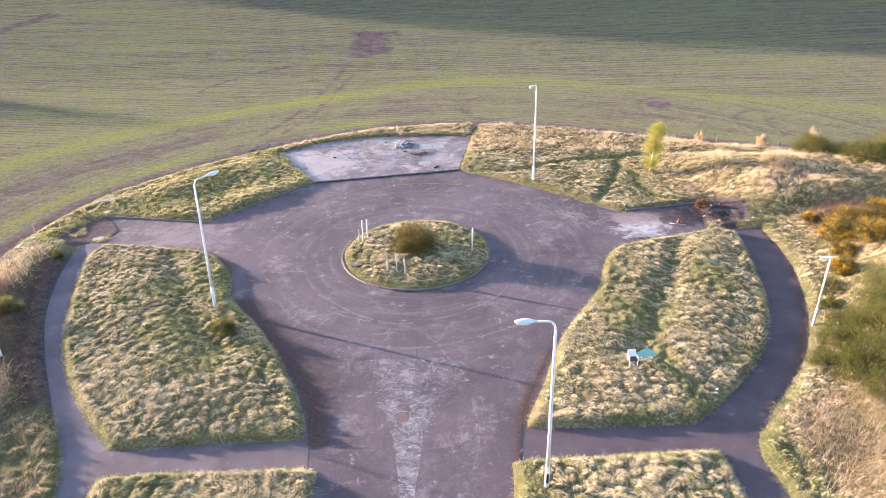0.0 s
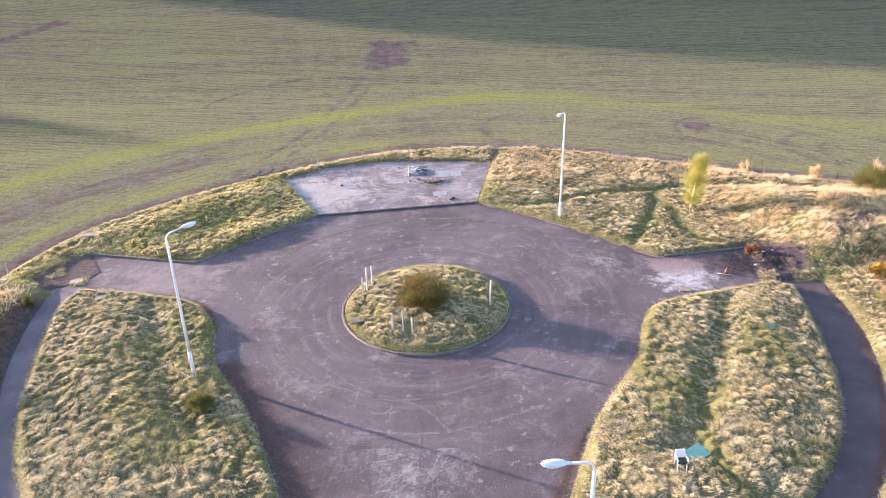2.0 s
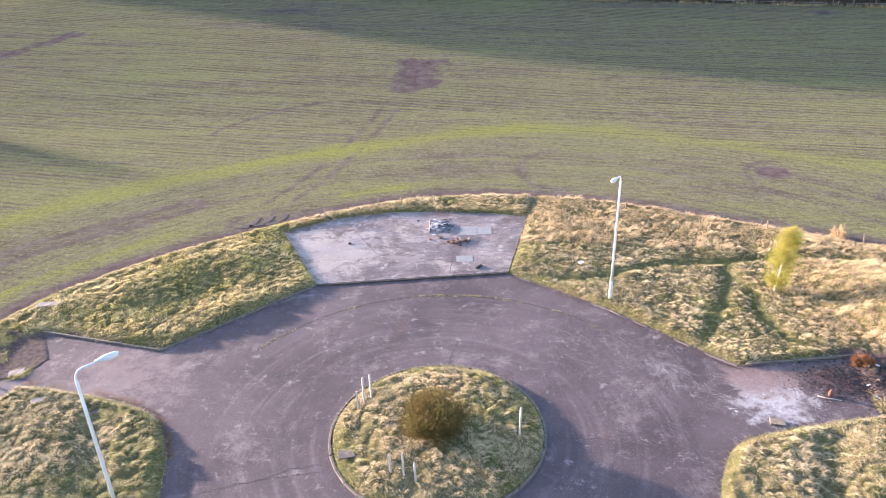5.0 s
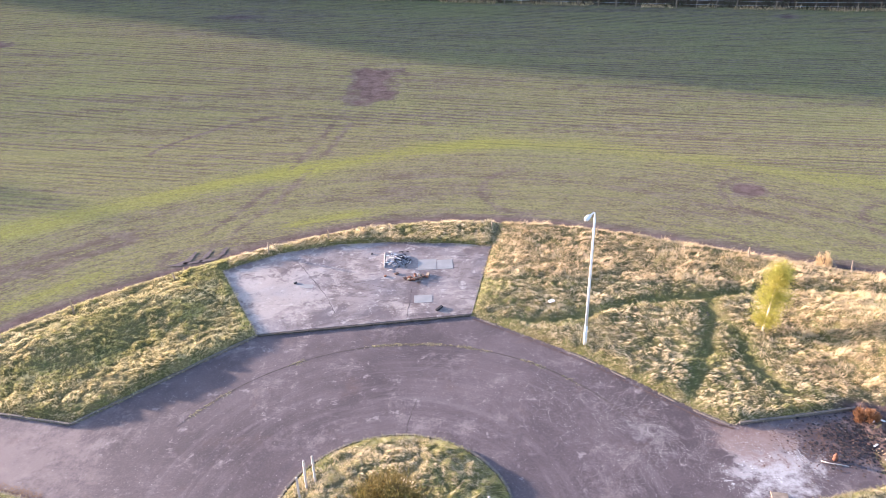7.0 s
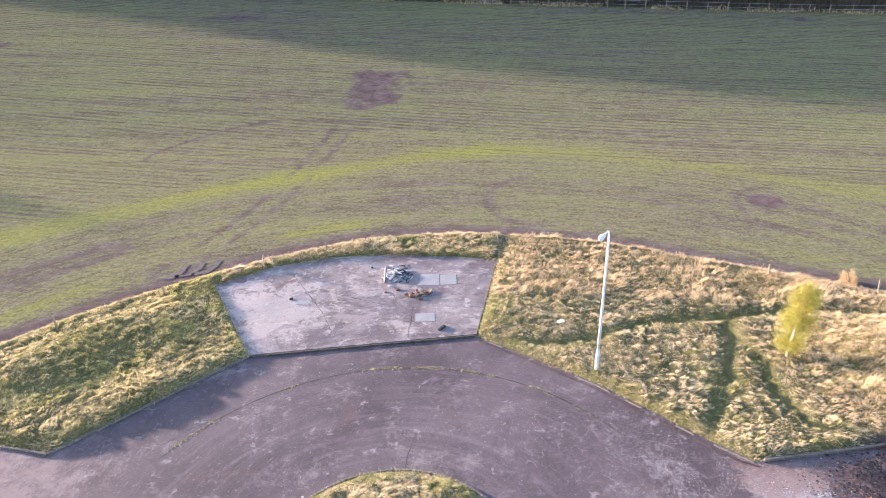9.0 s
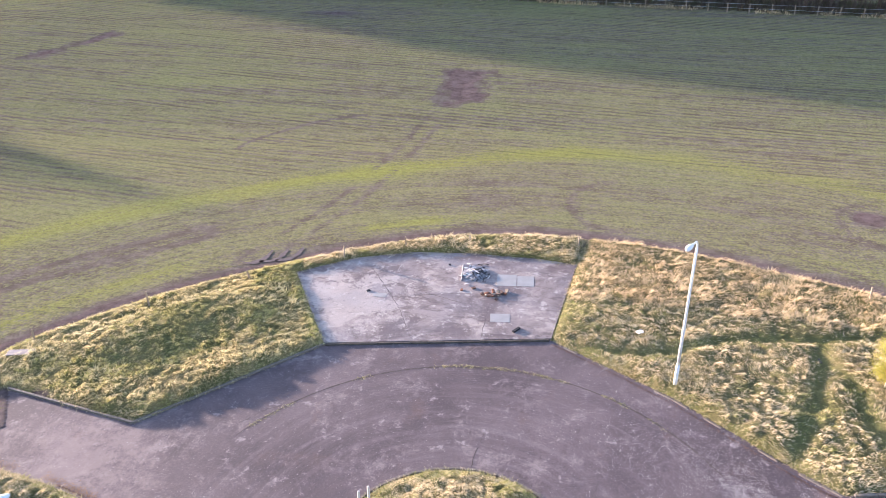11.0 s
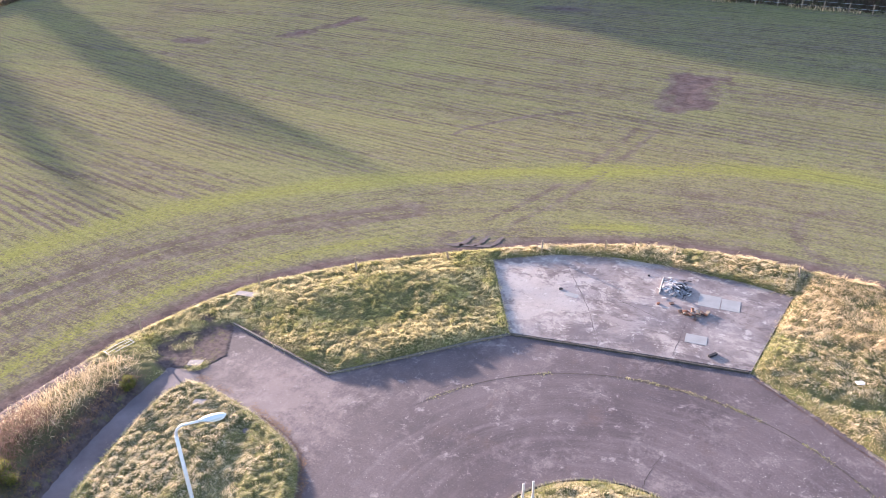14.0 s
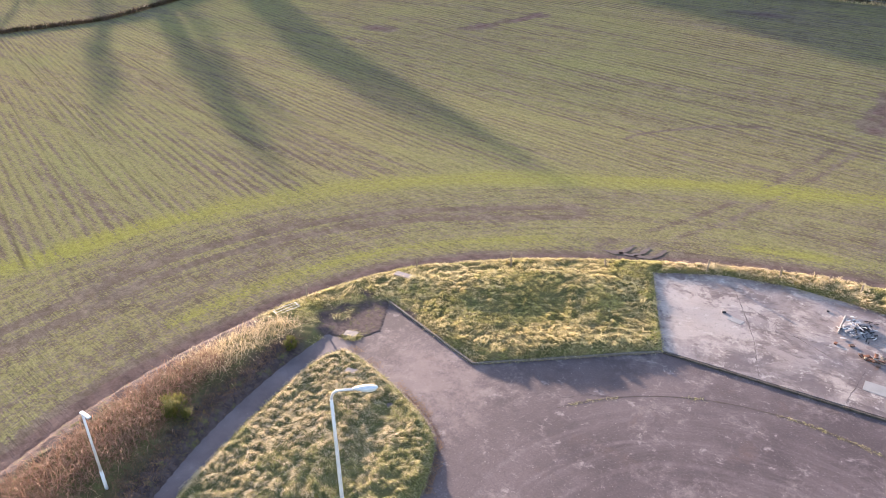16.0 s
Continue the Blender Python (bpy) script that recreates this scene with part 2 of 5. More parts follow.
def make_turf():
    """The matted ground under the tussocks."""
    p = Paint("matted_turf", 0.95, 0, 0.1)
    c = p.mix(p.ramp(p.noise(0.5, 4), 0.4, 0.6), (0.12, 0.11, 0.045), (0.22, 0.18, 0.085))
    c = p.mix(p.ramp(p.noise(2.4, 4, 0.7), 0.50, 0.66, (0, 0, 0), (0.8, 0.8, 0.8)), c, (0.15, 0.155, 0.05))
    c = p.mix(p.ramp(p.noise(26, 4, 0.75), 0.40, 0.62), p.mix(0.55, c, (0.05, 0.05, 0.02)), c)
    c = p.mix(p.sum("MULTIPLY", p.attribute("green"), 0.6), c, p.mix(p.ramp(p.noise(12, 3, 0.7), 0.4, 0.6), (0.07, 0.075, 0.022), (0.16, 0.16, 0.055)))
    bare = p.mix(p.ramp(p.noise(3.5, 5, 0.7), 0.35, 0.65), (0.048, 0.035, 0.035), (0.112, 0.083, 0.079))
    bare = p.mix(p.ramp(p.noise(1.4, 6, 0.8), 0.54, 0.64, (0, 0, 0), (0.8, 0.8, 0.8)), bare, (0.13, 0.13, 0.04))
    c = p.mix(p.attribute("dirt"), c, bare)
    p.bump(p.noise(14, 5, 0.75), 0.8, 0.06)
    return p.colour(c)


def make_grass(name, straw, pale, green, share=0.5, rough=0.75):
    """Blades: straw above, mixed towards dark brown at the foot, with greener and paler patches."""
    p = Paint(name, rough, 0, 0.2)
    k = p.island()
    c = p.mix(k, straw, pale)
    patch = p.sum("ADD", p.sum("MULTIPLY", p.noise(0.45, 4, 0.6), 0.75), p.sum("MULTIPLY", p.noise(1.9, 3, 0.6), 0.70))
    patch = p.sum("ADD", patch, p.sum("MULTIPLY", p.attribute("green"), 0.42))
    leafy = p.ramp(patch, 0.93 - share * 0.5, 0.995 - share * 0.5)
    c = p.mix(p.mix(1.0, leafy, p.ramp(k, 0.15, 0.75, (1, 1, 1), (0.35, 0.35, 0.35)), "MULTIPLY"), c, green)
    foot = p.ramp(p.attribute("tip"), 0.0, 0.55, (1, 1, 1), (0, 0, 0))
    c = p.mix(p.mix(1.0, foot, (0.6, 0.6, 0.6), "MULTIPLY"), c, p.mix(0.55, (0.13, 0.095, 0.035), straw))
    thin = p.tree.nodes.new("ShaderNodeBsdfTranslucent")
    p.set(thin, "Color", c)
    both = p.tree.nodes.new("ShaderNodeMixShader")
    p.set(both, 0, 0.34)
    p.tree.links.new(p.out.outputs[0], both.inputs[1])
    p.tree.links.new(thin.outputs[0], both.inputs[2])
    p.tree.links.new(both.outputs[0], p.tree.nodes["Material Output"].inputs["Surface"])
    return p.colour(c)


ASPHALT, PATH_ASPHALT, CONCRETE, FIELD, TURF = make_asphalt(), make_path_asphalt("pale_path_asphalt", (0.118, 0.096, 0.100), (0.195, 0.163, 0.167)), make_concrete(), make_field(), make_turf()
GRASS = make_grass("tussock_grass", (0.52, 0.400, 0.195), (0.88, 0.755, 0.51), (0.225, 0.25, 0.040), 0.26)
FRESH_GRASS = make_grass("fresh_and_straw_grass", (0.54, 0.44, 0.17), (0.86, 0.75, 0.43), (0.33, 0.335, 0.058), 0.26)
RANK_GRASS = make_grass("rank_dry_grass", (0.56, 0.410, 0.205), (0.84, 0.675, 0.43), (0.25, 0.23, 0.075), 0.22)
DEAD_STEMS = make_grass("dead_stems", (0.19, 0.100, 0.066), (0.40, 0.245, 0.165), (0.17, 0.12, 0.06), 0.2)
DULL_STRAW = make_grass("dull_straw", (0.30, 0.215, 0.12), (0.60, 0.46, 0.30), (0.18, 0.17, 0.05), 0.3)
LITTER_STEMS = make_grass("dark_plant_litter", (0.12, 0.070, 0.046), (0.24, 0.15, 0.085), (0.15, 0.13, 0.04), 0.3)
ORANGE_LITTER = plain("orange_leaf_litter", (0.21, 0.115, 0.055), 0.9, 0, 0.5, 6.0)
LITTER = plain("leaf_litter", (0.105, 0.064, 0.050), 0.9, 0, 0.5, 6.0)
DARK_KERB = plain("mossy_dark_kerb", (0.065, 0.055, 0.045), 0.9, 0, 0.5, 4.0)
PALE_SLAB = plain("pale_slab", (0.25, 0.22, 0.205), 0.85, 0, 0.25, 4.0)
KERB = plain("kerb_concrete", (0.135, 0.115, 0.095), 0.8, 0, 0.3, 4.0)
GALVANISED = plain("painted_steel", (0.62, 0.63, 0.64), 0.45, 0.1, 0.08, 2.0, 0.05)
HOUSING = plain("lantern_grey", (0.55, 0.60, 0.62), 0.35, 0.0, 0.08, 5.0, 0.05)
BOWL = plain("lantern_bowl", (0.75, 0.78, 0.78), 0.2, 0.0, 0.05, 5.0, 0.0)
DARK = plain("black_cover", (0.02, 0.02, 0.022), 0.6)
POST_WOOD = plain("weathered_post", (0.44, 0.40, 0.36), 0.8, 0, 0.2, 5.0)
FENCE_WOOD = plain("fence_post_wood", (0.24, 0.19, 0.14), 0.85, 0, 0.3, 6.0)
BARK = plain("bark", (0.10, 0.075, 0.06), 0.9, 0, 0.4, 4.0, 0.6)
BIRCH_BARK = plain("birch_bark", (0.62, 0.58, 0.50), 0.7, 0, 0.25, 6.0, 0.3)
WHITE_PAINT = plain("worn_white_paint", (0.55, 0.53, 0.51), 0.7, 0, 0.15, 4.0)
RUBBLE = plain("rubble", (0.36, 0.33, 0.315), 0.85, 0, 0.35, 4.0)
ASH = plain("pale_ash", (0.50, 0.49, 0.48), 0.95, 0, 0.25, 3.0)
CHAR = plain("charred", (0.022, 0.021, 0.024), 0.85, 0, 0.5, 5.0)
RUST_RED = plain("rusty_debris", (0.20, 0.085, 0.05), 0.9, 0, 0.4, 5.0)
WHITE_PLASTIC = plain("white_plastic", (0.72, 0.72, 0.72), 0.4, 0, 0.1, 3.0, 0.0)
TEAL = plain("teal_board", (0.07, 0.19, 0.18), 0.6, 0, 0.15, 3.0, 0.05)
SLAB_JOINT = plain("slab_joint_dirt", (0.10, 0.08, 0.075), 0.9, 0, 0.5, 3.0)
TAR = plain("dark_joint", (0.062, 0.049, 0.044), 0.9, 0, 0.4, 8.0)
NEW_CONCRETE = plain("smooth_patch", (0.25, 0.245, 0.235), 0.6, 0, 0.12, 2.0, 0.05)


# ---- mesh helpers ----
def mesh_of(name, verts, faces_quad, faces_tri, **attributes):
    """A mesh from arrays of corners, four-sided and three-sided faces, and values per corner."""
    me = bpy.data.meshes.new(name)
    q, t = np.asarray(faces_quad, dtype=np.int32).reshape(-1, 4), np.asarray(faces_tri, dtype=np.int32).reshape(-1, 3)
    me.vertices.add(len(verts))
    me.vertices.foreach_set("co", np.asarray(verts, dtype=np.float32).ravel())
    me.loops.add(q.size + t.size)
    me.loops.foreach_set("vertex_index", np.concatenate([q.ravel(), t.ravel()]))
    me.polygons.add(len(q) + len(t))
    me.polygons.foreach_set("loop_start", np.concatenate([np.arange(len(q)) * 4, q.size + np.arange(len(t)) * 3]).astype(np.int32))
    for key, values in attributes.items():
        layer = me.attributes.new(key, "FLOAT", "POINT")
        layer.data.foreach_set("value", np.asarray(values, dtype=np.float32))
    me.update(calc_edges=True)
    me.validate()
    return me


def thing(name, place=(0, 0, 0), turn=0.0):
    ob = new(name)
    ob.empty_display_size = 0.2
    ob.matrix_basis = pose(*place, 0, 0, turn)
    return ob


def part(name, bm, material, parent=None, label=""):
    if isinstance(bm, bpy.types.Mesh):
        me = bm
    else:
        me = bpy.data.meshes.new(name)
        bm.to_mesh(me)
        bm.free()
    if not me.materials:
        me.materials.append(material)
    ob = new(name, me)
    ob.parent = parent
    return tagged(ob, label)


def smooth(me):
    me.polygons.foreach_set("use_smooth", np.ones(len(me.polygons), dtype=bool))
    return me


def step(x, a, b):
    x = np.clip((x - a) / (b - a), 0, 1)
    return x * x * (3 - 2 * x)


def lattice(x, y, seed=0):
    n = (x.astype(np.int64) * 374761393 + y.astype(np.int64) * 668265263 + seed * 1442695041) & 0x7FFFFFFF
    n = ((n ^ (n >> 13)) * 1274126177) & 0x7FFFFFFF
    return ((n ^ (n >> 16)) & 0xFFFF) / 65535.0


def rough(x, y, size, seed=0):
    """Smooth value noise, 0 to 1, with lumps of that size."""
    u, v = np.asarray(x, dtype=float) / size, np.asarray(y, dtype=float) / size
    i, j = np.floor(u), np.floor(v)
    a, b = step(u - i, 0, 1), step(v - j, 0, 1)
    return ((1 - a) * (1 - b) * lattice(i, j, seed) + a * (1 - b) * lattice(i + 1, j, seed)
            + (1 - a) * b * lattice(i, j + 1, seed) + a * b * lattice(i + 1, j + 1, seed))


def along(points, closed=False, steps=6):
    """A smooth line through the points."""
    p = np.asarray(points, dtype=float)
    n = len(p)
    out = []
    for i in range(n if closed else n - 1):
        a, b, c, d = (p[(i - 1) % n], p[i], p[(i + 1) % n], p[(i + 2) % n]) if closed else (p[max(i - 1, 0)], p[i], p[i + 1], p[min(i + 2, n - 1)])
        for k in range(steps):
            t = k / steps
            out.append(0.5 * (2 * b + (c - a) * t + (2 * a - 5 * b + 4 * c - d) * t * t + (3 * b - a - 3 * c + d) * t ** 3))
    if not closed:
        out.append(p[-1])
    return np.array(out)


def to_line(x, y, line, closed=False):
    """Distance from points to a line of straight pieces."""
    best = np.full(np.shape(x), 1e9)
    pts = np.vstack([line, line[:1]]) if closed else np.asarray(line)
    for (ax, ay), (bx, by) in zip(pts[:-1], pts[1:]):
        dx, dy = bx - ax, by - ay
        t = np.clip(((x - ax) * dx + (y - ay) * dy) / (dx * dx + dy * dy + 1e-12), 0, 1)
        best = np.minimum(best, np.hypot(x - ax - t * dx, y - ay - t * dy))
    return best


def inside(x, y, line):
    hit = np.zeros(np.shape(x), dtype=bool)
    for (ax, ay), (bx, by) in zip(line, np.roll(line, -1, axis=0)):
        if ay != by:
            hit ^= ((ay > y) != (by > y)) & (x < (bx - ax) * (y - ay) / (by - ay) + ax)
    return hit


def depth_in(x, y, line):
    """How far inside an outline; negative outside."""
    d = to_line(x, y, line, True)
    return np.where(inside(x, y, line), d, -d)


def box(bm, size, m=None, bevel=0.0):
    made = bmesh.ops.create_cube(bm, size=1.0, matrix=(m or Matrix()) @ Matrix.Diagonal((*size, 1)))
    if bevel:
        edges = list({e for v in made["verts"] for e in v.link_edges})
        bmesh.ops.bevel(bm, geom=edges, offset=bevel, segments=1, affect="EDGES")
    return bm


def tube(bm, path, radii, sides=8, cap=True):
    """A round bar along a path, with a radius at each point."""
    rings = []
    pts = [Vector(p) for p in path]
    for i, p in enumerate(pts):
        d = (pts[min(i + 1, len(pts) - 1)] - pts[max(i - 1, 0)]).normalized()
        u = d.cross(Vector((0.31, 0.95, 0.02))).normalized()
        v = d.cross(u)
        r = radii[i] if isinstance(radii, (list, tuple)) else radii
        rings.append([bm.verts.new(p + (u * math.cos(a) + v * math.sin(a)) * r) for a in (2 * math.pi * k / sides for k in range(sides))])
    for a, b in zip(rings, rings[1:]):
        for k in range(sides):
            bm.faces.new((a[k], a[(k + 1) % sides], b[(k + 1) % sides], b[k]))
    if cap:
        bm.faces.new(rings[0])
        bm.faces.new(rings[-1][::-1])
    for f in bm.faces:
        f.smooth = True
    bmesh.ops.recalc_face_normals(bm, faces=bm.faces[:])
    return bm


def blades(name, root, way, length, width, bend, green=None):
    """Bent blades: root places, ways on the ground, lengths, widths, and how far each leans (0 upright, 1 lying)."""
    n = len(root)
    root, way = np.asarray(root, dtype=float), np.asarray(way, dtype=float)
    side = np.stack([-way[:, 1], way[:, 0], np.zeros(n)], axis=1) * (np.broadcast_to(width, n) * 0.5)[:, None]
    flat = np.stack([way[:, 0], way[:, 1], np.zeros(n)], axis=1)
    up = np.array([0, 0, 1.0])
    length, bend = np.broadcast_to(length, n)[:, None], np.broadcast_to(bend, n)[:, None]
    a1, a2 = bend * 1.0, np.minimum(bend * 1.9 + 0.25, 1.95)
    mid = root + length * 0.55 * (flat * np.sin(a1) + up * np.cos(a1))
    tip = mid + length * 0.5 * (flat * np.sin(a2) + up * np.cos(a2))
    verts = np.stack([root - side, root + side, mid - side * 0.85, mid + side * 0.85, tip], axis=1).reshape(-1, 3)
    base = np.arange(n)[:, None] * 5
    extra = {"green": np.repeat(green, 5)} if green is not None else {}
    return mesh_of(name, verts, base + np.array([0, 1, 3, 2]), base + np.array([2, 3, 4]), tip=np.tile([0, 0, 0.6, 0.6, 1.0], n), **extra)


def scatter(line, gap, seed, margin=0.05, inner=None):
    """Jittered places inside an outline."""
    rng = np.random.default_rng(seed)
    (x0, y0), (x1, y1) = line.min(axis=0), line.max(axis=0)
    gx, gy = np.meshgrid(np.arange(x0, x1, gap), np.arange(y0, y1, gap))
    x, y = gx.ravel() + rng.uniform(-0.5, 0.5, gx.size) * gap, gy.ravel() + rng.uniform(-0.5, 0.5, gx.size) * gap
    keep = depth_in(x, y, line) > margin
    return x[keep], y[keep], rng


def tussocks(name, x, y, height, rng, per, size, width, lean, wind, short=None, green=None, loose=0.13, relief=None):
    """Clumps of blades at x, y; wind is the way that they are combed; short scales each clump."""
    n = len(x)
    short = np.ones(n) if short is None else short
    own = rng.uniform(0.6, 1.35, n) * short
    turn = 6.5 * rough(x, y, 1.5, 7) + 3.0 * rough(x, y, 0.6, 8)
    comb = np.asarray(wind) + 0.45 * np.stack([np.cos(turn), np.sin(turn)], axis=1) + rng.normal(0, 0.2, (n, 2))
    k = np.repeat(np.arange(n), per)
    off = rng.normal(0, loose, (len(k), 2))
    px, py = x[k] + off[:, 0], y[k] + off[:, 1]
    way = off / loose * 0.14 + comb[k]
    if relief is not None:
        here = relief(px, py)
        way = way - 0.4 * np.stack([relief(px + 0.05, py) - here, relief(px, py + 0.05) - here], axis=1) / 0.05
    way /= np.linalg.norm(way, axis=1)[:, None] + 1e-6
    length = own[k] * rng.uniform(*size, len(k))
    tint = None if green is None else green[k]
    if relief is not None:
        low = 1 - step(here, 0.06, 0.19)
        length = length * (1.05 - 0.45 * low)
        tint = 0.07 * low if tint is None else tint + 0.07 * low
    bend = np.clip(rng.normal(lean, 0.18, len(k)), 0.1, 1.4)
    root = np.stack([px, py, height(px, py) - 0.02], axis=1)
    return blades(name, root, way, length, width * rng.uniform(0.7, 1.3, len(k)), bend, None if tint is None else np.clip(tint, 0, 1.2))


def sheet(name, line, gap, height, grow=0.4, **attributes):
    """A lumpy ground sheet inside an outline; it dips under its surroundings at the rim."""
    (x0, y0), (x1, y1) = line.min(axis=0) - grow - gap, line.max(axis=0) + grow + gap
    xs, ys = np.arange(x0, x1, gap), np.arange(y0, y1, gap)
    gx, gy = np.meshgrid(xs, ys)
    d = depth_in(gx, gy, line)
    z = height(gx, gy)
    keep = d > -grow
    number = np.cumsum(keep.ravel()).reshape(keep.shape) - 1
    full = keep[:-1, :-1] & keep[1:, :-1] & keep[:-1, 1:] & keep[1:, 1:]
    quads = np.stack([number[:-1, :-1][full], number[:-1, 1:][full], number[1:, 1:][full], number[1:, :-1][full]], axis=1)
    verts = np.stack([gx[keep], gy[keep], z[keep]], axis=1)
    return smooth(mesh_of(name, verts, quads, [], **{key: fun(gx[keep], gy[keep]) for key, fun in attributes.items()}))


# ---- plan: outlines of the place, in metres ----
LAWN_WEST = along([(-22.9, 43.0), (-18.8, 42.3), (-15.5, 41.0), (-13.7, 38.3), (-12.7, 35.3), (-11.2, 33.2), (-9.4, 30.5), (-7.9, 27.6), (-7.0, 25.4), (-6.5, 23.6),
                   (-6.9, 23.2), (-10.0, 23.15), (-14.6, 22.9), (-15.2, 23.2), (-16.4, 24.4), (-19.0, 27.8), (-21.0, 31.3), (-22.7, 36.0), (-23.9, 40.3), (-23.9, 42.4)], True)
LAWN_WEST_SOUTH = along([(-6.0, 21.35), (-9.0, 21.4), (-13.9, 21.35), (-14.8, 20.5), (-14.0, 15.0), (-12.0, 9.0), (-8.0, 6.0), (-5.0, 7.0), (-5.2, 14.0), (-5.6, 20.0)], True)
LAWN_EAST = along([(18.2, 42.3), (19.6, 42.15), (20.0, 41.2), (19.4, 37.4), (18.1, 32.3), (16.2, 28.6), (13.6, 25.6), (11.5, 23.8), (10.6, 23.45), (7.7, 23.4), (4.0, 23.45),
                   (3.6, 23.9), (4.6, 26.3), (6.4, 30.7), (9.2, 35.2), (10.4, 38.6), (12.2, 40.7)], True)
LAWN_EAST_SOUTH = along([(3.1, 21.5), (7.3, 21.6), (10.9, 21.75), (11.5, 21.0), (11.4, 17.0), (10.5, 10.0), (6.0, 7.0), (2.2, 7.5), (2.2, 14.0), (2.6, 20.5)], True)
FIELD_EDGE = along([(-22.0, -20.0), (-25.0, 15.0), (-28.2, 27.4), (-29.4, 31.5), (-30.2, 38.1), (-29.6, 45.4), (-27.4, 51.6), (-22.4, 57.3), (-15.2, 62.7), (-7.8, 66.6),
                    (-0.6, 68.1), (8.4, 67.0), (15.6, 64.2), (22.2, 61.2), (27.0, 59.0), (34.0, 57.0), (46.0, 54.0), (70.0, 50.0)])
VERGE_WEST = np.vstack([along([(-14.0, -20.0), (-15.4, 12.0), (-16.1, 20.3), (-18.5, 25.2), (-21.1, 29.7), (-23.3, 34.2), (-24.8, 39.0), (-25.5, 43.3)]),
                        [(-23.9, 43.7), (-23.4, 45.4), (-25.2, 47.95), (-17.5, 46.4), (-10.5, 53.6), (-14.6, 60.9), (-14.3, 63.3)],
                        FIELD_EDGE[:48][::-1]])
VERGE_NORTH = np.vstack([[(-14.6, 60.9), (-11.4, 63.2), (-7.6, 64.4), (-3.6, 64.6), (0.3, 64.3), (2.9, 63.75), (3.6, 67.6)], FIELD_EDGE[48:65][::-1]])
VERGE_EAST = np.vstack([[(2.9, 63.75), (1.45, 55.4), (7.3, 51.3), (11.8, 47.1), (13.2, 46.0), (18.9, 46.95), (18.6, 44.6), (18.4, 42.6), (22.0, 42.6)],
                        along([(22.0, 42.6), (21.7, 37.2), (20.0, 31.6), (17.8, 27.6), (14.4, 23.6), (13.2, 21.9), (13.2, 19.3), (14.0, 10.0), (13.0, -20.0)])[1:],
                        [(70.0, -20.0)], FIELD_EDGE[63:][::-1]])
PAD = np.array([(-10.5, 53.6), (1.45, 55.4), (2.9, 63.75), (0.3, 64.3), (-3.6, 64.6), (-7.6, 64.4), (-11.4, 63.2), (-14.6, 60.9)])
ROUND = np.array([(ISLAND[0] + ISLAND_R * math.cos(a), ISLAND[1] + ISLAND_R * math.sin(a)) for a in np.linspace(0, 2 * math.pi, 72, endpoint=False)])

# worn ways through the grass
WAY_EAST_BANK = along([(2.6, 54.6), (6.8, 54.5), (10.3, 56.1), (15.5, 57.0), (20.6, 57.2), (25.5, 56.1), (30.0, 54.0)])
WAY_SPUR = along([(11.6, 47.4), (13.2, 50.5), (14.3, 53.0), (15.6, 56.6)])
WAY_SPUR_TWO = along([(14.8, 55.6), (15.8, 53.2), (15.7, 50.2), (16.4, 48.0)])
WAY_LAWN = along([(8.7, 34.4), (10.2, 32.4), (11.3, 31.1), (10.9, 29.4), (10.85, 27.7), (11.25, 25.9), (11.8, 23.8)])
GROOVE_EAST = along([(16.3, 42.0), (15.0, 39.6), (13.5, 36.0), (12.0, 32.9), (11.0, 30.6), (9.9, 28.8)])
GROOVE_WEST = along([(-18.7, 42.0), (-18.0, 40.3), (-16.6, 37.2), (-15.4, 34.5), (-13.7, 32.0), (-11.9, 30.2)])


def domes(x, y, cell, seed):
    """Rounded tussocks, 0 to 1, about one a cell."""
    i, j = np.floor(x / cell), np.floor(y / cell)
    best = np.zeros(np.shape(x))
    for di in (-1, 0, 1):
        for dj in (-1, 0, 1):
            a, b = i + di, j + dj
            cx, cy = (a + lattice(a, b, seed)) * cell, (b + lattice(a, b, seed + 7)) * cell
            size = cell * (0.45 + 0.5 * lattice(a, b, seed + 13))
            high = 0.35 + 0.65 * lattice(a, b, seed + 19)
            best = np.maximum(best, high * np.clip(1 - ((x - cx) ** 2 + (y - cy) ** 2) / size ** 2, 0, 1))
    return best


def lumps(x, y, seed):
    wobble = 0.25 * rough(x, y, 0.4, seed + 5)
    return 0.10 * rough(x, y, 2.2, seed) + 0.20 * domes(x + wobble, y - wobble, 0.40, seed + 1) + 0.04 * rough(x, y, 0.3, seed + 2)


def rim(d, rise):
    """Height of a sheet's edge: under the surroundings outside, up over the kerb inside."""
    return -0.12 + 0.14 * step(d, -0.16, 0.02) + rise * step(d, 0.0, 0.45)


def lawn_height(line, rise, seed, groove=None, hollow=0.18):
    def height(x, y):
        d = depth_in(x, y, line)
        z = rim(d, rise) + 0.14 * step(d, 0.6, 3.0) + lumps(x, y, seed) * step(d, 0.0, 0.5)
        if groove is not None:
            z = z - hollow * np.exp(-(to_line(x, y, groove) / 0.95) ** 2) * step(d, 0, 1.0)
        return z
    return height


def hill(x, y, cx, cy, rx, ry, turn=0.0):
    c, s = math.cos(turn), math.sin(turn)
    u, v = (x - cx) * c + (y - cy) * s, -(x - cx) * s + (y - cy) * c
    return np.exp(-(u / rx) ** 2 - (v / ry) ** 2)


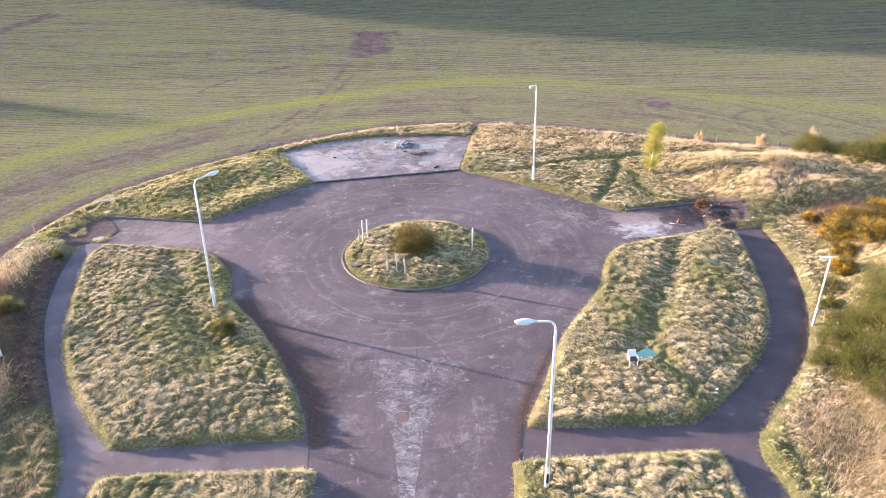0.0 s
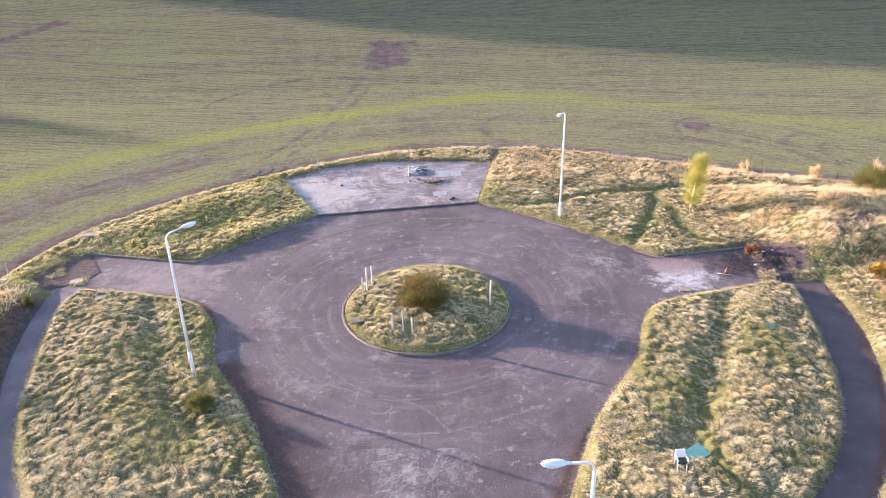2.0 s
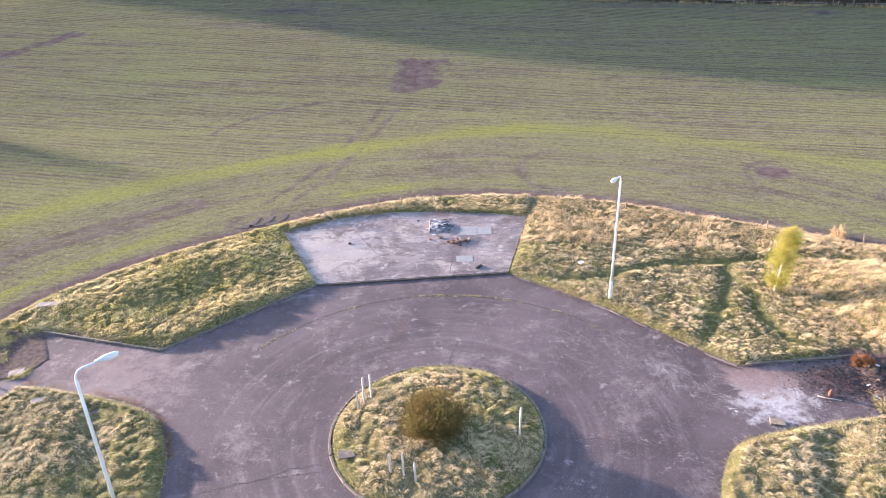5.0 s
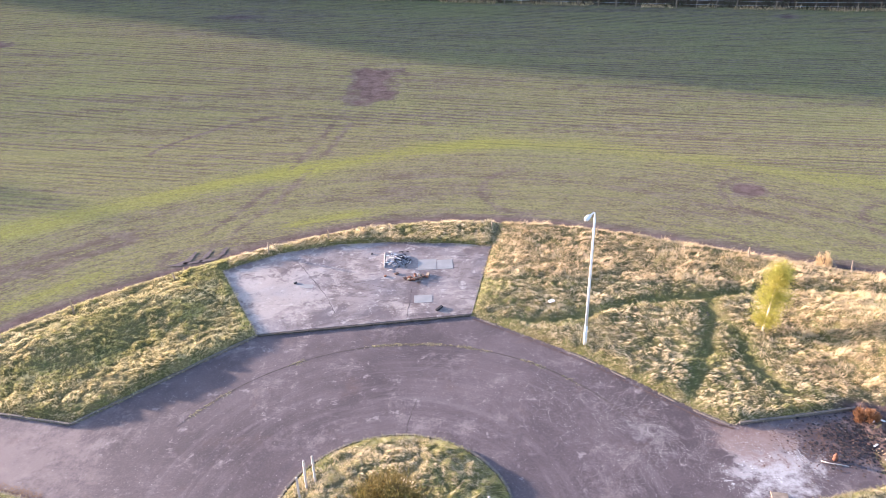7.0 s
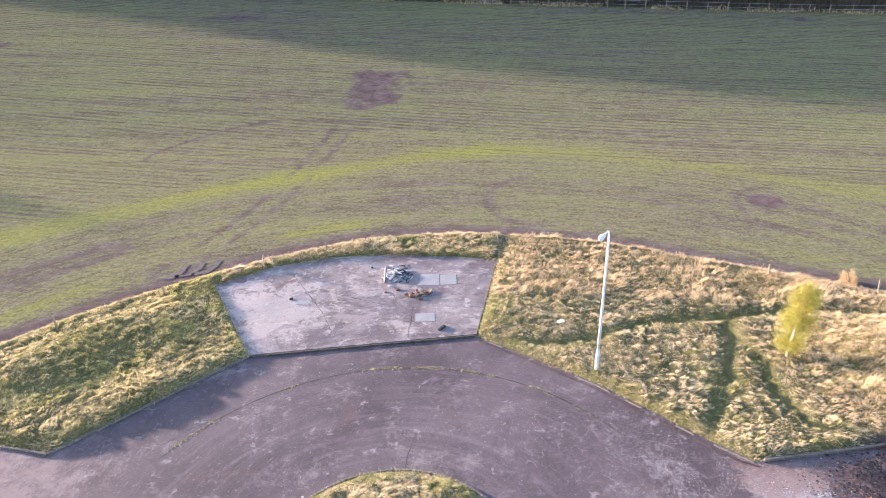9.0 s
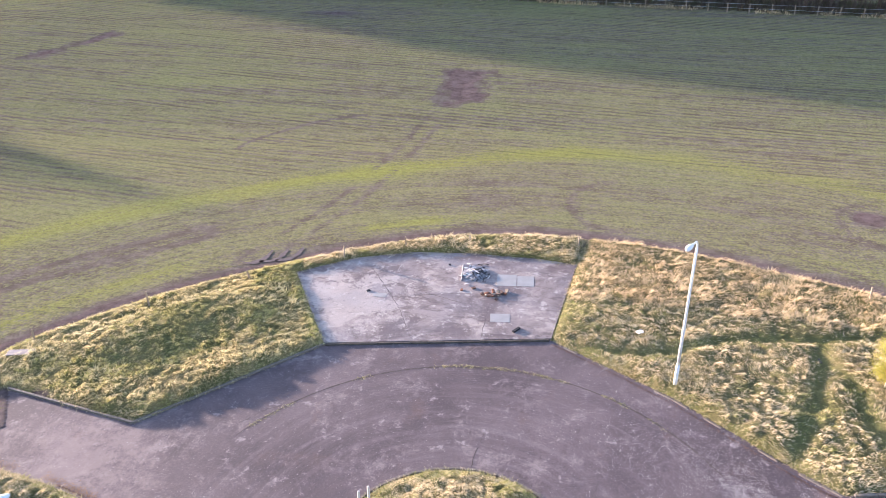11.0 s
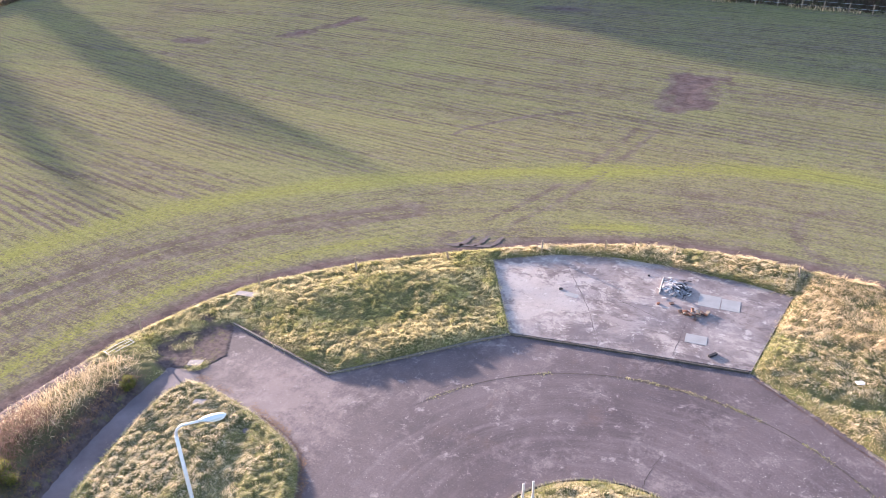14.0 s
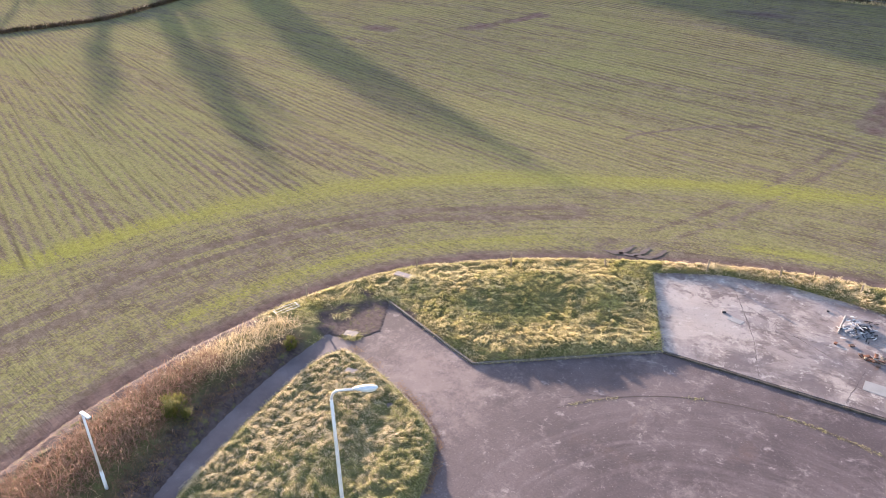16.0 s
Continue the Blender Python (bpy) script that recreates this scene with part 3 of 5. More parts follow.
def west_height(x, y):
    d = depth_in(x, y, VERGE_WEST)
    z = rim(d, 0.10) + lumps(x, y, 31) * step(d, 0, 0.6) * (1 - 0.95 * hill(x, y, -25.0, 45.8, 2.6, 2.6))
    crest = to_line(x, y, FIELD_EDGE)
    mound = step(crest, 0.0, 2.6) * (1 - step(crest, 4.0, 7.2))
    bank = step(crest, 0.0, 1.6) * (1 - step(crest, 2.6, 5.2))
    z = z + step(d, 0, 1.0) * (0.30 * mound * step(y, 47.0, 52.5) * step(d, 0.8, 3.5) + 0.20 * bank * (1 - step(y, 41.0, 45.0)))
    z = z + 0.15 * hill(x, y, -15.1, 50.6, 3.4, 0.95, 0.74) * step(d, 0, 0.8)
    flat = np.clip(1.6 * hill(x, y, -24.6, 45.8, 2.3, 2.3), 0, 1) * step(d, -0.06, 0.04)
    return z * (1 - flat) + 0.014 * flat


def north_height(x, y):
    d = depth_in(x, y, VERGE_NORTH)
    return rim(d, 0.08) + lumps(x, y, 41) * step(d, 0, 0.5) + 0.04 * step(d, 0.2, 1.2)


def east_height(x, y):
    d = depth_in(x, y, VERGE_EAST)
    z = rim(d, 0.08) + lumps(x, y, 51) * step(d, 0, 0.6)
    rise = 1.5 * step(x + 0.25 * (y - 40), 21.6, 26.5) * step(y, 43.0, 46.5)
    rise = np.maximum(rise, 1.6 * step(x - 0.42 * (y - 32), 20.6, 25.5) * (1 - step(y, 40.5, 43.5)))
    rise = np.maximum(rise, 0.5 * step(x + 0.2 * (y - 40), 22.0, 30.0))
    rise = rise * (1 - 0.85 * step(y - 0.1 * (20 - x), 51.5, 57.5))
    z = z + rise * step(d, 0, 2.5) + 0.12 * hill(x, y, 6.5, 58.5, 4.5, 3.5) * step(d, 0, 1.5)
    for way in (WAY_EAST_BANK, WAY_SPUR, WAY_SPUR_TWO):
        z = z - 0.14 * np.exp(-(to_line(x, y, way) / 0.45) ** 2) * step(d, 0, 0.6)
    return z


def round_height(x, y):
    d = ISLAND_R - np.hypot(x - ISLAND[0], y - ISLAND[1])
    return -0.10 + 0.22 * step(d, 0.0, 0.16) + 0.22 * step(d, 0.3, 2.5) + lumps(x, y, 61) * step(d, 0.15, 0.6)


west_lawn_height = lawn_height(LAWN_WEST, 0.14, 11, GROOVE_WEST, 0.26)
west_south_height = lawn_height(LAWN_WEST_SOUTH, 0.12, 13)
east_lawn_height = lawn_height(LAWN_EAST, 0.14, 17, GROOVE_EAST, 0.30)
east_south_height = lawn_height(LAWN_EAST_SOUTH, 0.12, 19)

# ---- the field: one sheet out to the horizon ----
SOIL_PATCH = np.array([(-13.0, 97.8), (-11.6, 109.6), (-6.2, 108.6), (-6.6, 98.3), (-9.5, 97.4)])
SOIL_WEST = np.array([(-70.8, 110.0), (-70.0, 114.5), (-66.5, 119.0), (-64.4, 122.2), (-62.8, 120.5), (-65.6, 114.0), (-67.6, 110.6)])
WHEEL_WAY = along([(-18.5, 62.5), (-15.6, 70.5), (-13.8, 78.0), (-11.9, 90.5), (-10.4, 98.5)])
LUSH_BAND = along([(-52.0, 10.0), (-48.5, 34.3), (-46.5, 46.0), (-41.5, 58.5), (-31.5, 69.3), (-20.0, 76.6), (-10.0, 81.5), (0.5, 85.3), (10.0, 85.0), (17.0, 82.5), (33.0, 74.5), (55.0, 64.0), (90.0, 50.0)])
HEADLAND_TRACK = along([(-38.7, 20.0), (-39.2, 31.0), (-40.0, 41.8), (-37.7, 50.4), (-32.7, 58.3), (-24.0, 66.0)])


def rise(x, y):
    """The field is level at first and climbs gently to the wood."""
    v = np.clip(np.asarray(y, dtype=float) - 84.0, 0, None)
    v = np.minimum(np.where(v < 10, v * v / 20, v - 5), 66.0)
    return 0.115 * v * (1 - 0.004 * np.clip(x, -80, 60))


def field_soil(x, y):
    wobble = (rough(x, y, 2.5, 71) - 0.5) * 3.0 + (rough(x, y, 0.9, 72) - 0.5) * 2.0
    m = step(depth_in(x, y, SOIL_PATCH) + wobble * 0.8, -0.5, 1.2) * 1.1
    m = np.maximum(m, step(depth_in(x, y, SOIL_WEST) + wobble * 0.8, -0.5, 1.5))
    m = np.maximum(m, step(1.0 - np.hypot((x - 23.9) * 0.8, (y - 73.2) * 0.75) + wobble * 0.10, -0.2, 0.3) * 1.4)
    m = np.maximum(m, step(1.6 - np.hypot((x + 85.4) * 0.45, y - 105.4) + wobble * 0.2, -0.5, 1.0))
    m = np.maximum(m, step(1.1 - np.hypot((x + 33.4) * 0.28, y - 132.3) + wobble * 0.15, -0.5, 0.8))
    m = np.maximum(m, step(1.2 - np.hypot((x - 50.0) * 0.6, y - 130.2) + wobble * 0.15, -0.5, 0.8))
    near = to_line(x, y, WHEEL_WAY)
    m = np.maximum(m, 0.42 * np.exp(-((near - 0.9) / 0.3) ** 2) * step(rough(x, y, 1.5, 73), 0.1, 0.5))
    edge = to_line(x, y, FIELD_EDGE)
    m = np.maximum(m, 1.0 - step(edge + wobble * 0.12, 0.8, 1.7))
    turn = np.arctan2(y - 38.0, x + 1.0) * 38.0
    streak = 0.6 * rough(turn / 9.0, edge / 2.2, 1.0, 74) + 0.4 * rough(turn / 3.0, edge / 0.8, 1.0, 70)
    m = np.maximum(m, 0.17 * step(edge, 2.5, 5.0) * (1 - step(edge + wobble, 8.0, 17.0)) * step(streak + 0.10 * step(x, -10, 5), 0.42, 0.85))
    track = to_line(x, y, HEADLAND_TRACK)
    m = np.maximum(m, 0.8 * np.exp(-((track - 0.9) / 0.4) ** 2))
    m = np.maximum(m, 0.28 * np.exp(-(track / 3.0) ** 2) * step(rough(x, y, 3.0, 75), 0.3, 0.7))
    for cx, cy, rad in ((6.5, 74.0, 3.8), (24.5, 72.0, 3.0), (33.0, 66.0, 3.2), (34.5, 64.5, 2.2)):
        r = np.hypot(x - cx, (y - cy) * 0.8)
        m = np.maximum(m, 0.36 * np.exp(-((r - rad) / 0.3) ** 2) * step(cx + 1.0 - x, -1.0, 2.0))
    arc = to_line(x, y, KINK)
    m = np.maximum(m, 0.8 * np.exp(-(arc / 0.2) ** 2))
    tram = np.abs(((x * 0.2125 + y * 0.977) % 12.0) - 6.0)
    m = np.maximum(m, 0.36 * np.exp(-((tram - 0.9) / 0.16) ** 2) * step(to_line(x, y, LUSH_BAND), 0.5, 2.0) * step(edge, 17, 19) * (1 - step(y, 140, 150)) * (1 - step(-x, 85, 94)))
    return m


KINK = along([(-29.3, 84.7), (-28.9, 86.5), (-27.2, 89.0), (-23.5, 92.5), (-19.0, 94.5)])


def field_lush(x, y):
    near = to_line(x, y, LUSH_BAND) + (rough(x, y, 3.0, 76) - 0.5) * 1.2
    m = (1 - step(near, 0.3, 2.8)) * (0.35 + 0.55 * rough(x, y, 9.0, 77)) * (1 - 0.5 * step(x, 5, 20))
    edge = to_line(x, y, FIELD_EDGE)
    return np.maximum(m, 0.6 * np.exp(-((edge - 3.0) / 0.7) ** 2) * step(rough(x, y, 5.0, 78), 0.3, 0.7) * (1 - 0.7 * step(x, -4, 6)))


def headland(x, y):
    edge = to_line(x, y, FIELD_EDGE)
    return 1 - step(edge, 15.5, 18.5)


def field_ground():
    def lines(a, b, gap, far):
        out = [np.arange(a, b, gap)]
        reach = gap * 1.25 ** np.arange(1, 60)
        ends = np.cumsum(reach)
        ends = ends[ends < far]
        return np.concatenate([a - ends[::-1], out[0], out[0][-1] + ends])
    xs, ys = lines(-95, 48, 0.38, 2500), lines(26, 152, 0.38, 2500)
    gx, gy = np.meshgrid(xs, ys)
    x, y = gx.ravel(), gy.ravel()
    n = np.arange(len(x)).reshape(gx.shape)
    quads = np.stack([n[:-1, :-1], n[:-1, 1:], n[1:, 1:], n[1:, :-1]], axis=-1).reshape(-1, 4)
    soil = field_soil(x, y)
    z = -0.03 - 0.05 * np.clip(soil, 0, 1) * step(to_line(x, y, FIELD_EDGE), 1.5, 3.0) * rough(x, y, 0.6, 79) + rise(x, y)
    ob = part("ground", smooth(mesh_of("ground", np.stack([x, y, z], axis=1), quads, [], soil=soil, lush=field_lush(x, y), headland=headland(x, y))), FIELD)
    tagged(ob, "wide flat field of sparse young green crop on brown soil", "field", kind="structure")


field_ground()

# ---- road, paths and concrete pad ----


def slab(name, line, top, thick, material):
    bm = bmesh.new()
    f = bm.faces.new([bm.verts.new((x, y, top)) for x, y in line])
    if f.normal.z < 0 or f.calc_area() and sum(a[0] * b[1] - b[0] * a[1] for a, b in zip(line, np.roll(line, -1, axis=0))) < 0:
        f.normal_flip()
    made = bmesh.ops.extrude_face_region(bm, geom=[f])
    bmesh.ops.translate(bm, verts=[v for v in made["geom"] if isinstance(v, bmesh.types.BMVert)], vec=(0, 0, -thick))
    bmesh.ops.recalc_face_normals(bm, faces=bm.faces[:])
    bmesh.ops.triangulate(bm, faces=[f for f in bm.faces if len(f.verts) > 4])
    return part(name, bm, material)


ROAD = np.array([(-18, -40), (-17, 10), (-18.5, 20), (-22.5, 28), (-26.2, 35), (-27.2, 44), (-26, 49), (-19, 50), (-12, 56.5), (-5, 60), (2, 60), (8, 54), (14, 48.5), (19.5, 47.5),
                 (20, 43.5), (23, 43.2), (23, 36), (21, 30), (18.6, 26), (15.5, 22), (15.5, 10), (15.5, -40)], dtype=float)
tagged(slab("road", ROAD, 0.0, 0.02, ASPHALT), "worn reddish-grey asphalt roundabout, approach road and footpaths", "road", kind="structure")
PATH_WEST = np.array([(-27, 43.7), (-23.3, 43.5), (-22.3, 40), (-21.3, 36), (-19.3, 31), (-16.8, 26.5), (-14.6, 23.7), (-15.0, 20.8), (-14.2, 15), (-12, -10), (-20, -10), (-18, 20), (-23, 29),
                      (-26, 36)], dtype=float)
tagged(slab("footpath_west", PATH_WEST, 0.004, 0.01, PATH_ASPHALT), "pale grey asphalt footpath beside the bank", "footpath", kind="structure")
PATH_EAST = np.array([(18.3, 42.45), (22.6, 42.5), (22.8, 36), (21, 30), (18, 25.6), (15, 22), (15, -10), (11, -10), (10.5, 21.3), (3.05, 21.3), (3.45, 23.8), (10.5, 23.9), (13, 26.0), (15.6, 29), (17.5, 32.7), (18.8, 37.5),
                      (19.3, 41.5)], dtype=float)
tagged(slab("footpath_east", PATH_EAST, 0.004, 0.01, make_path_asphalt("dark_path_asphalt", (0.082, 0.060, 0.062), (0.125, 0.096, 0.098))), "dark reddish asphalt footpath round the lawn", "footpath", kind="structure")
PATH_LINK = np.array([(-14.7, 23.8), (-6.35, 23.6), (-6.1, 22.4), (-6.0, 21.1), (-15.1, 20.9), (-15.6, 22.2)], dtype=float)
tagged(slab("footpath_link", PATH_LINK, 0.007, 0.01, make_path_asphalt("brown_path_asphalt", (0.105, 0.081, 0.082), (0.170, 0.135, 0.135))), "brownish asphalt footpath between the lawns", "footpath", kind="structure")
PAD_FRONT = np.array([-4.5, 54.5])
tagged(slab("concrete_pad", (PAD - PAD_FRONT) * 1.018 + PAD_FRONT, 0.10, 0.12, CONCRETE), "stained pale concrete slab of a removed building", "concrete slab", kind="structure")

# ---- grass: lumpy sheets, then the tussocks on them ----
WIND = np.array([0.35, -0.12])


def none(x, y):
    return np.zeros(np.shape(x))


def way_wear(ways, wide=0.5):
    def wear(x, y):
        m = np.zeros(np.shape(x))
        for w in ways:
            m = np.maximum(m, np.exp(-(to_line(x, y, w) / wide) ** 2))
        return m
    return wear


def west_dirt(x, y):
    ragged = (rough(x, y, 0.9, 81) - 0.5) * 1.4
    patch = step(2.0 - np.hypot((x + 24.9) * 0.8, (y - 45.9) * 0.8) + ragged * 1.3, -0.2, 0.5)
    strip = (1 - step(depth_in(x, y, VERGE_WEST) + ragged * 0.5, 1.0, 2.1)) * (1 - step(y, 41.0, 42.5)) * step(y, 24.5, 27.0)
    return np.maximum(patch, strip)


def east_dirt(x, y):
    ragged = (rough(x, y, 0.8, 82) - 0.5) * 1.6
    tip = step(2.2 - np.hypot((x - 19.7) * 0.9, (y - 45.0) * 0.8) + ragged, -0.2, 0.6)
    track = 0.8 * np.exp(-((y - 46.0 - 0.35 * (x - 22.5)) / 0.8) ** 2) * step(x, 22.5, 24.5) * (1 - step(x, 27.5, 30.0))
    return np.maximum(tip, track)


def lawn_green(line, seed, wear=None):
    def green(x, y):
        d = depth_in(x, y, line)
        m = 0.6 * np.clip(1 - np.abs(d) / 0.8, 0, 1) * step(rough(x, y, 1.6, seed), 0.35, 0.7) + 0.4 * step(rough(x, y, 3.2, seed + 1), 0.66, 0.84)
        return m if wear is None else np.maximum(m, wear(x, y))
    return green


def turf(name, line, gap, height, green, dirt, label):
    ob = part(name, sheet(name, line, gap, height, green=green, dirt=dirt), TURF)
    return tagged(ob, label, "grass", kind="structure")


def grow(name, line, height, green, seed, material, gap, per, size, width, lean, label, thin=None, wear=None, only=None, wind=WIND, relief=None):
    x, y, rng = scatter(line, gap, seed, -0.04)
    keep = np.ones(len(x), dtype=bool)
    if only is not None:
        keep &= only(x, y)
    if thin is not None:
        keep &= rng.uniform(0, 1, len(x)) > thin(x, y) * 1.15
    x, y = x[keep], y[keep]
    short = 0.65 + 0.7 * rough(x, y, 1.7, seed + 5)
    if wear is not None:
        short = short * (1 - 0.6 * wear(x, y))
    ob = part(name, tussocks(name, x, y, height, rng, per, size, width, lean, wind, short, green(x, y), 0.16, relief), material)
    return tagged(ob, label, "grass", kind="stuff")


lawn_wear = way_wear([WAY_LAWN], 0.4)
groove_wear_e, groove_wear_w = way_wear([GROOVE_EAST], 0.6), way_wear([GROOVE_WEST], 0.7)
bank_wear = way_wear([WAY_EAST_BANK, WAY_SPUR, WAY_SPUR_TWO], 0.36)
LAWNS = [("lawn_west", LAWN_WEST, west_lawn_height, 101, lambda x, y: 0.3 * groove_wear_w(x, y), 11),
         ("lawn_west_south", LAWN_WEST_SOUTH, west_south_height, 111, none, 13),
         ("lawn_east", LAWN_EAST, east_lawn_height, 121, lambda x, y: np.maximum(lawn_wear(x, y), 0.3 * groove_wear_e(x, y)), 17),
         ("lawn_east_south", LAWN_EAST_SOUTH, east_south_height, 131, none, 19),
         ("island_turf", ROUND, round_height, 141, none, 61)]
for lawn, outline, surface, seed, wear, bump_seed in LAWNS:
    g = lawn_green(outline, seed, wear)
    turf(lawn, outline, 0.11, surface, g, none, "rough tussocky turf between the asphalt paths")
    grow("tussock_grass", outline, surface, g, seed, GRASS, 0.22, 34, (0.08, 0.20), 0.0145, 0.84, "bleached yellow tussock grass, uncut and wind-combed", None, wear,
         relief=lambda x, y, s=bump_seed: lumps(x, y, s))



def fringe(line, surface, seed, material=GRASS, bare=None):
    """Grass leaning out over the rim of a sheet."""
    r = np.random.default_rng(seed)
    pts = np.vstack([line, line[:1]])
    span = np.linalg.norm(np.diff(pts, axis=0), axis=1)
    k = np.repeat(np.arange(len(line)), np.maximum(1, (span * 55).astype(int)))
    d = np.diff(pts, axis=0) / (span[:, None] + 1e-9)
    area = np.sum(pts[:-1, 0] * pts[1:, 1] - pts[1:, 0] * pts[:-1, 1])
    out = np.stack([d[:, 1], -d[:, 0]], axis=1) * (1 if area > 0 else -1)
    p = pts[k] + d[k] * (r.uniform(0, 1, len(k)) * span[k])[:, None] - out[k] * r.uniform(-0.03, 0.40, len(k))[:, None]
    way = out[k] + r.normal(0, 0.55, (len(k), 2))
    way /= np.linalg.norm(way, axis=1)[:, None] + 1e-6
    keep = rough(p[:, 0], p[:, 1], 0.5, seed) > 0.22
    if bare is not None:
        keep &= bare(p[:, 0], p[:, 1]) < 0.35
    root = np.c_[p, surface(p[:, 0], p[:, 1]) - 0.01][keep]
    me = blades("rim_grass", root, way[keep], r.uniform(0.10, 0.30, keep.sum()), 0.014, r.uniform(0.6, 1.25, keep.sum()), 0.75 * rough(p[:, 0], p[:, 1], 1.2, seed + 1)[keep])
    tagged(part("rim_grass", me, material), "tufts of grass leaning over the lawn edge", "grass", kind="stuff")


for lawn, outline, surface, seed, wear, bump_seed in LAWNS:
    fringe(outline, surface, seed + 3)
west_rim = lawn_green(VERGE_WEST, 151)


def g_west(x, y):
    """Greener in the hollow behind the hummock and round the bare corner."""
    crest = to_line(x, y, FIELD_EDGE)
    hollow = step(crest, 3.6, 5.2) * (1 - step(crest, 7.0, 8.6)) * step(y, 47.0, 49.0) * step(rough(x, y, 0.9, 155), 0.15, 0.6)
    corner = hill(x, y, -26.6, 44.2, 2.6, 2.6) * step(rough(x, y, 0.8, 156), 0.2, 0.6)
    straw = np.maximum(hill(x, y, -15.0, 50.7, 3.6, 1.2, 0.74), hill(x, y, -12.6, 54.6, 3.6, 0.7, -1.05))
    return np.maximum(west_rim(x, y), np.maximum(0.36 * hollow, 0.6 * corner)) * (1 - straw) - 0.45 * straw



turf("verge_west", VERGE_WEST, 0.2, west_height, g_west, west_dirt, "low grassy bank between the path and the field")
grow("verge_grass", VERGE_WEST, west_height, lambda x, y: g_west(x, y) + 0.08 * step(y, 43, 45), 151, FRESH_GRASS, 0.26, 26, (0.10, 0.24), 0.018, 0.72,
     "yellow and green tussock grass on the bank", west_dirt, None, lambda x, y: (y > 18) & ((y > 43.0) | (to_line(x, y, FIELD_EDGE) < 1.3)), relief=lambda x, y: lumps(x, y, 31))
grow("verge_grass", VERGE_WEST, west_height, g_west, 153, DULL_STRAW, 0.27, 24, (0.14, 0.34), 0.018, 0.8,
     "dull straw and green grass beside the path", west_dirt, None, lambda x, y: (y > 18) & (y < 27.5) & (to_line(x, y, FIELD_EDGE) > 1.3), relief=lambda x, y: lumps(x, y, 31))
g_north = lawn_green(VERGE_NORTH, 161)
turf("verge_north", VERGE_NORTH, 0.2, north_height, g_north, none, "narrow grassy strip behind the concrete slab")
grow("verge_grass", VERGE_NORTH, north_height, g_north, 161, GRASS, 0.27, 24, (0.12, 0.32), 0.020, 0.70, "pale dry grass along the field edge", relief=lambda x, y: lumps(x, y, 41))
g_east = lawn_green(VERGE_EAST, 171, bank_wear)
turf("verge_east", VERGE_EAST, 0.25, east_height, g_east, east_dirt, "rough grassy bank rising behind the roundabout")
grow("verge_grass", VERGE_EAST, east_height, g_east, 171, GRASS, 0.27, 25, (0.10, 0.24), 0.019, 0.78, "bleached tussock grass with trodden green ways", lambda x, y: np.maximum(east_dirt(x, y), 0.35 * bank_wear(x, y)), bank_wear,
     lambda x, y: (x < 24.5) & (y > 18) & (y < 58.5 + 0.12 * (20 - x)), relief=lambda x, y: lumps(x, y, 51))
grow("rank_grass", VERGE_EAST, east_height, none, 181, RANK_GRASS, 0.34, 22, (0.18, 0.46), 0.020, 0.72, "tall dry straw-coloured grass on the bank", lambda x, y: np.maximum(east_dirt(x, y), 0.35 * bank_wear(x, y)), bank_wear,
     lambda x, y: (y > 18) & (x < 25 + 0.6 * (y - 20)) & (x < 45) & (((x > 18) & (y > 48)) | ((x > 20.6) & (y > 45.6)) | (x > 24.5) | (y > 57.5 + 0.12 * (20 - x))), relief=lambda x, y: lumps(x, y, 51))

for line, surface, seed, bare in ((VERGE_EAST, east_height, 191, east_dirt), (VERGE_WEST, west_height, 193, west_dirt)):
    near = line[(line[:, 0] > -32) & (line[:, 0] < 26) & (line[:, 1] > 16)]
    fringe(near, surface, seed, GRASS, bare)

# rank dead bramble on the west bank
BRAMBLE = along([(-21.4, 24.4), (-22.4, 27.0), (-24.2, 29.4), (-24.3, 31.2), (-24.9, 32.8), (-26.1, 35.2), (-26.7, 37.6), (-28.4, 37.8), (-28.7, 35.6), (-28.2, 33.0), (-26.9, 28.6), (-25.6, 24.0)], True)


def bramble(outline, surface, seed, count_gap, label, material=DEAD_STEMS, high=0.34, reach=(0.3, 0.8)):
    x, y, rng = scatter(outline, count_gap, seed, 0.0)
    k = np.repeat(np.arange(len(x)), 14)
    px, py = x[k] + rng.normal(0, 0.3, len(k)), y[k] + rng.normal(0, 0.3, len(k))
    a = rng.uniform(0, 2 * math.pi, len(k))
    lift = rng.uniform(0, high, len(k)) * step(depth_in(px, py, outline), 0.0, 0.8)
    root = np.stack([px, py, surface(px, py) + lift], axis=1)
    me = blades("stems", root, np.stack([np.cos(a), np.sin(a)], axis=1), rng.uniform(*reach, len(k)), 0.020, rng.uniform(0.35, 1.35, len(k)))
    return tagged(part("bramble", me, material), label, "bramble", kind="stuff")


bramble(BRAMBLE, west_height, 191, 0.27, "tangled reddish-brown dead bramble thicket on the bank")
BANK_STRAW = along([(-26.4, 36.4), (-26.6, 39.2), (-26.9, 42.2), (-28.3, 42.2), (-29.0, 39.0), (-28.7, 36.2)], True)
bramble(BANK_STRAW, lambda x, y: west_height(x, y) - 0.12, 197, 0.31, "flattened straw-coloured dead stems on the bank", RANK_GRASS)
LITTER_STRIP = along([(-19.6, 26.0), (-21.6, 29.7), (-23.8, 34.2), (-25.3, 39.2), (-25.9, 42.0), (-26.6, 41.0), (-26.3, 37.6), (-24.8, 33.4), (-23.6, 29.6), (-21.2, 25.6)], True)
bramble(LITTER_STRIP, west_height, 199, 0.24, "low brown dead stems and leaves beside the path", LITTER_STEMS, 0.05, (0.08, 0.26))
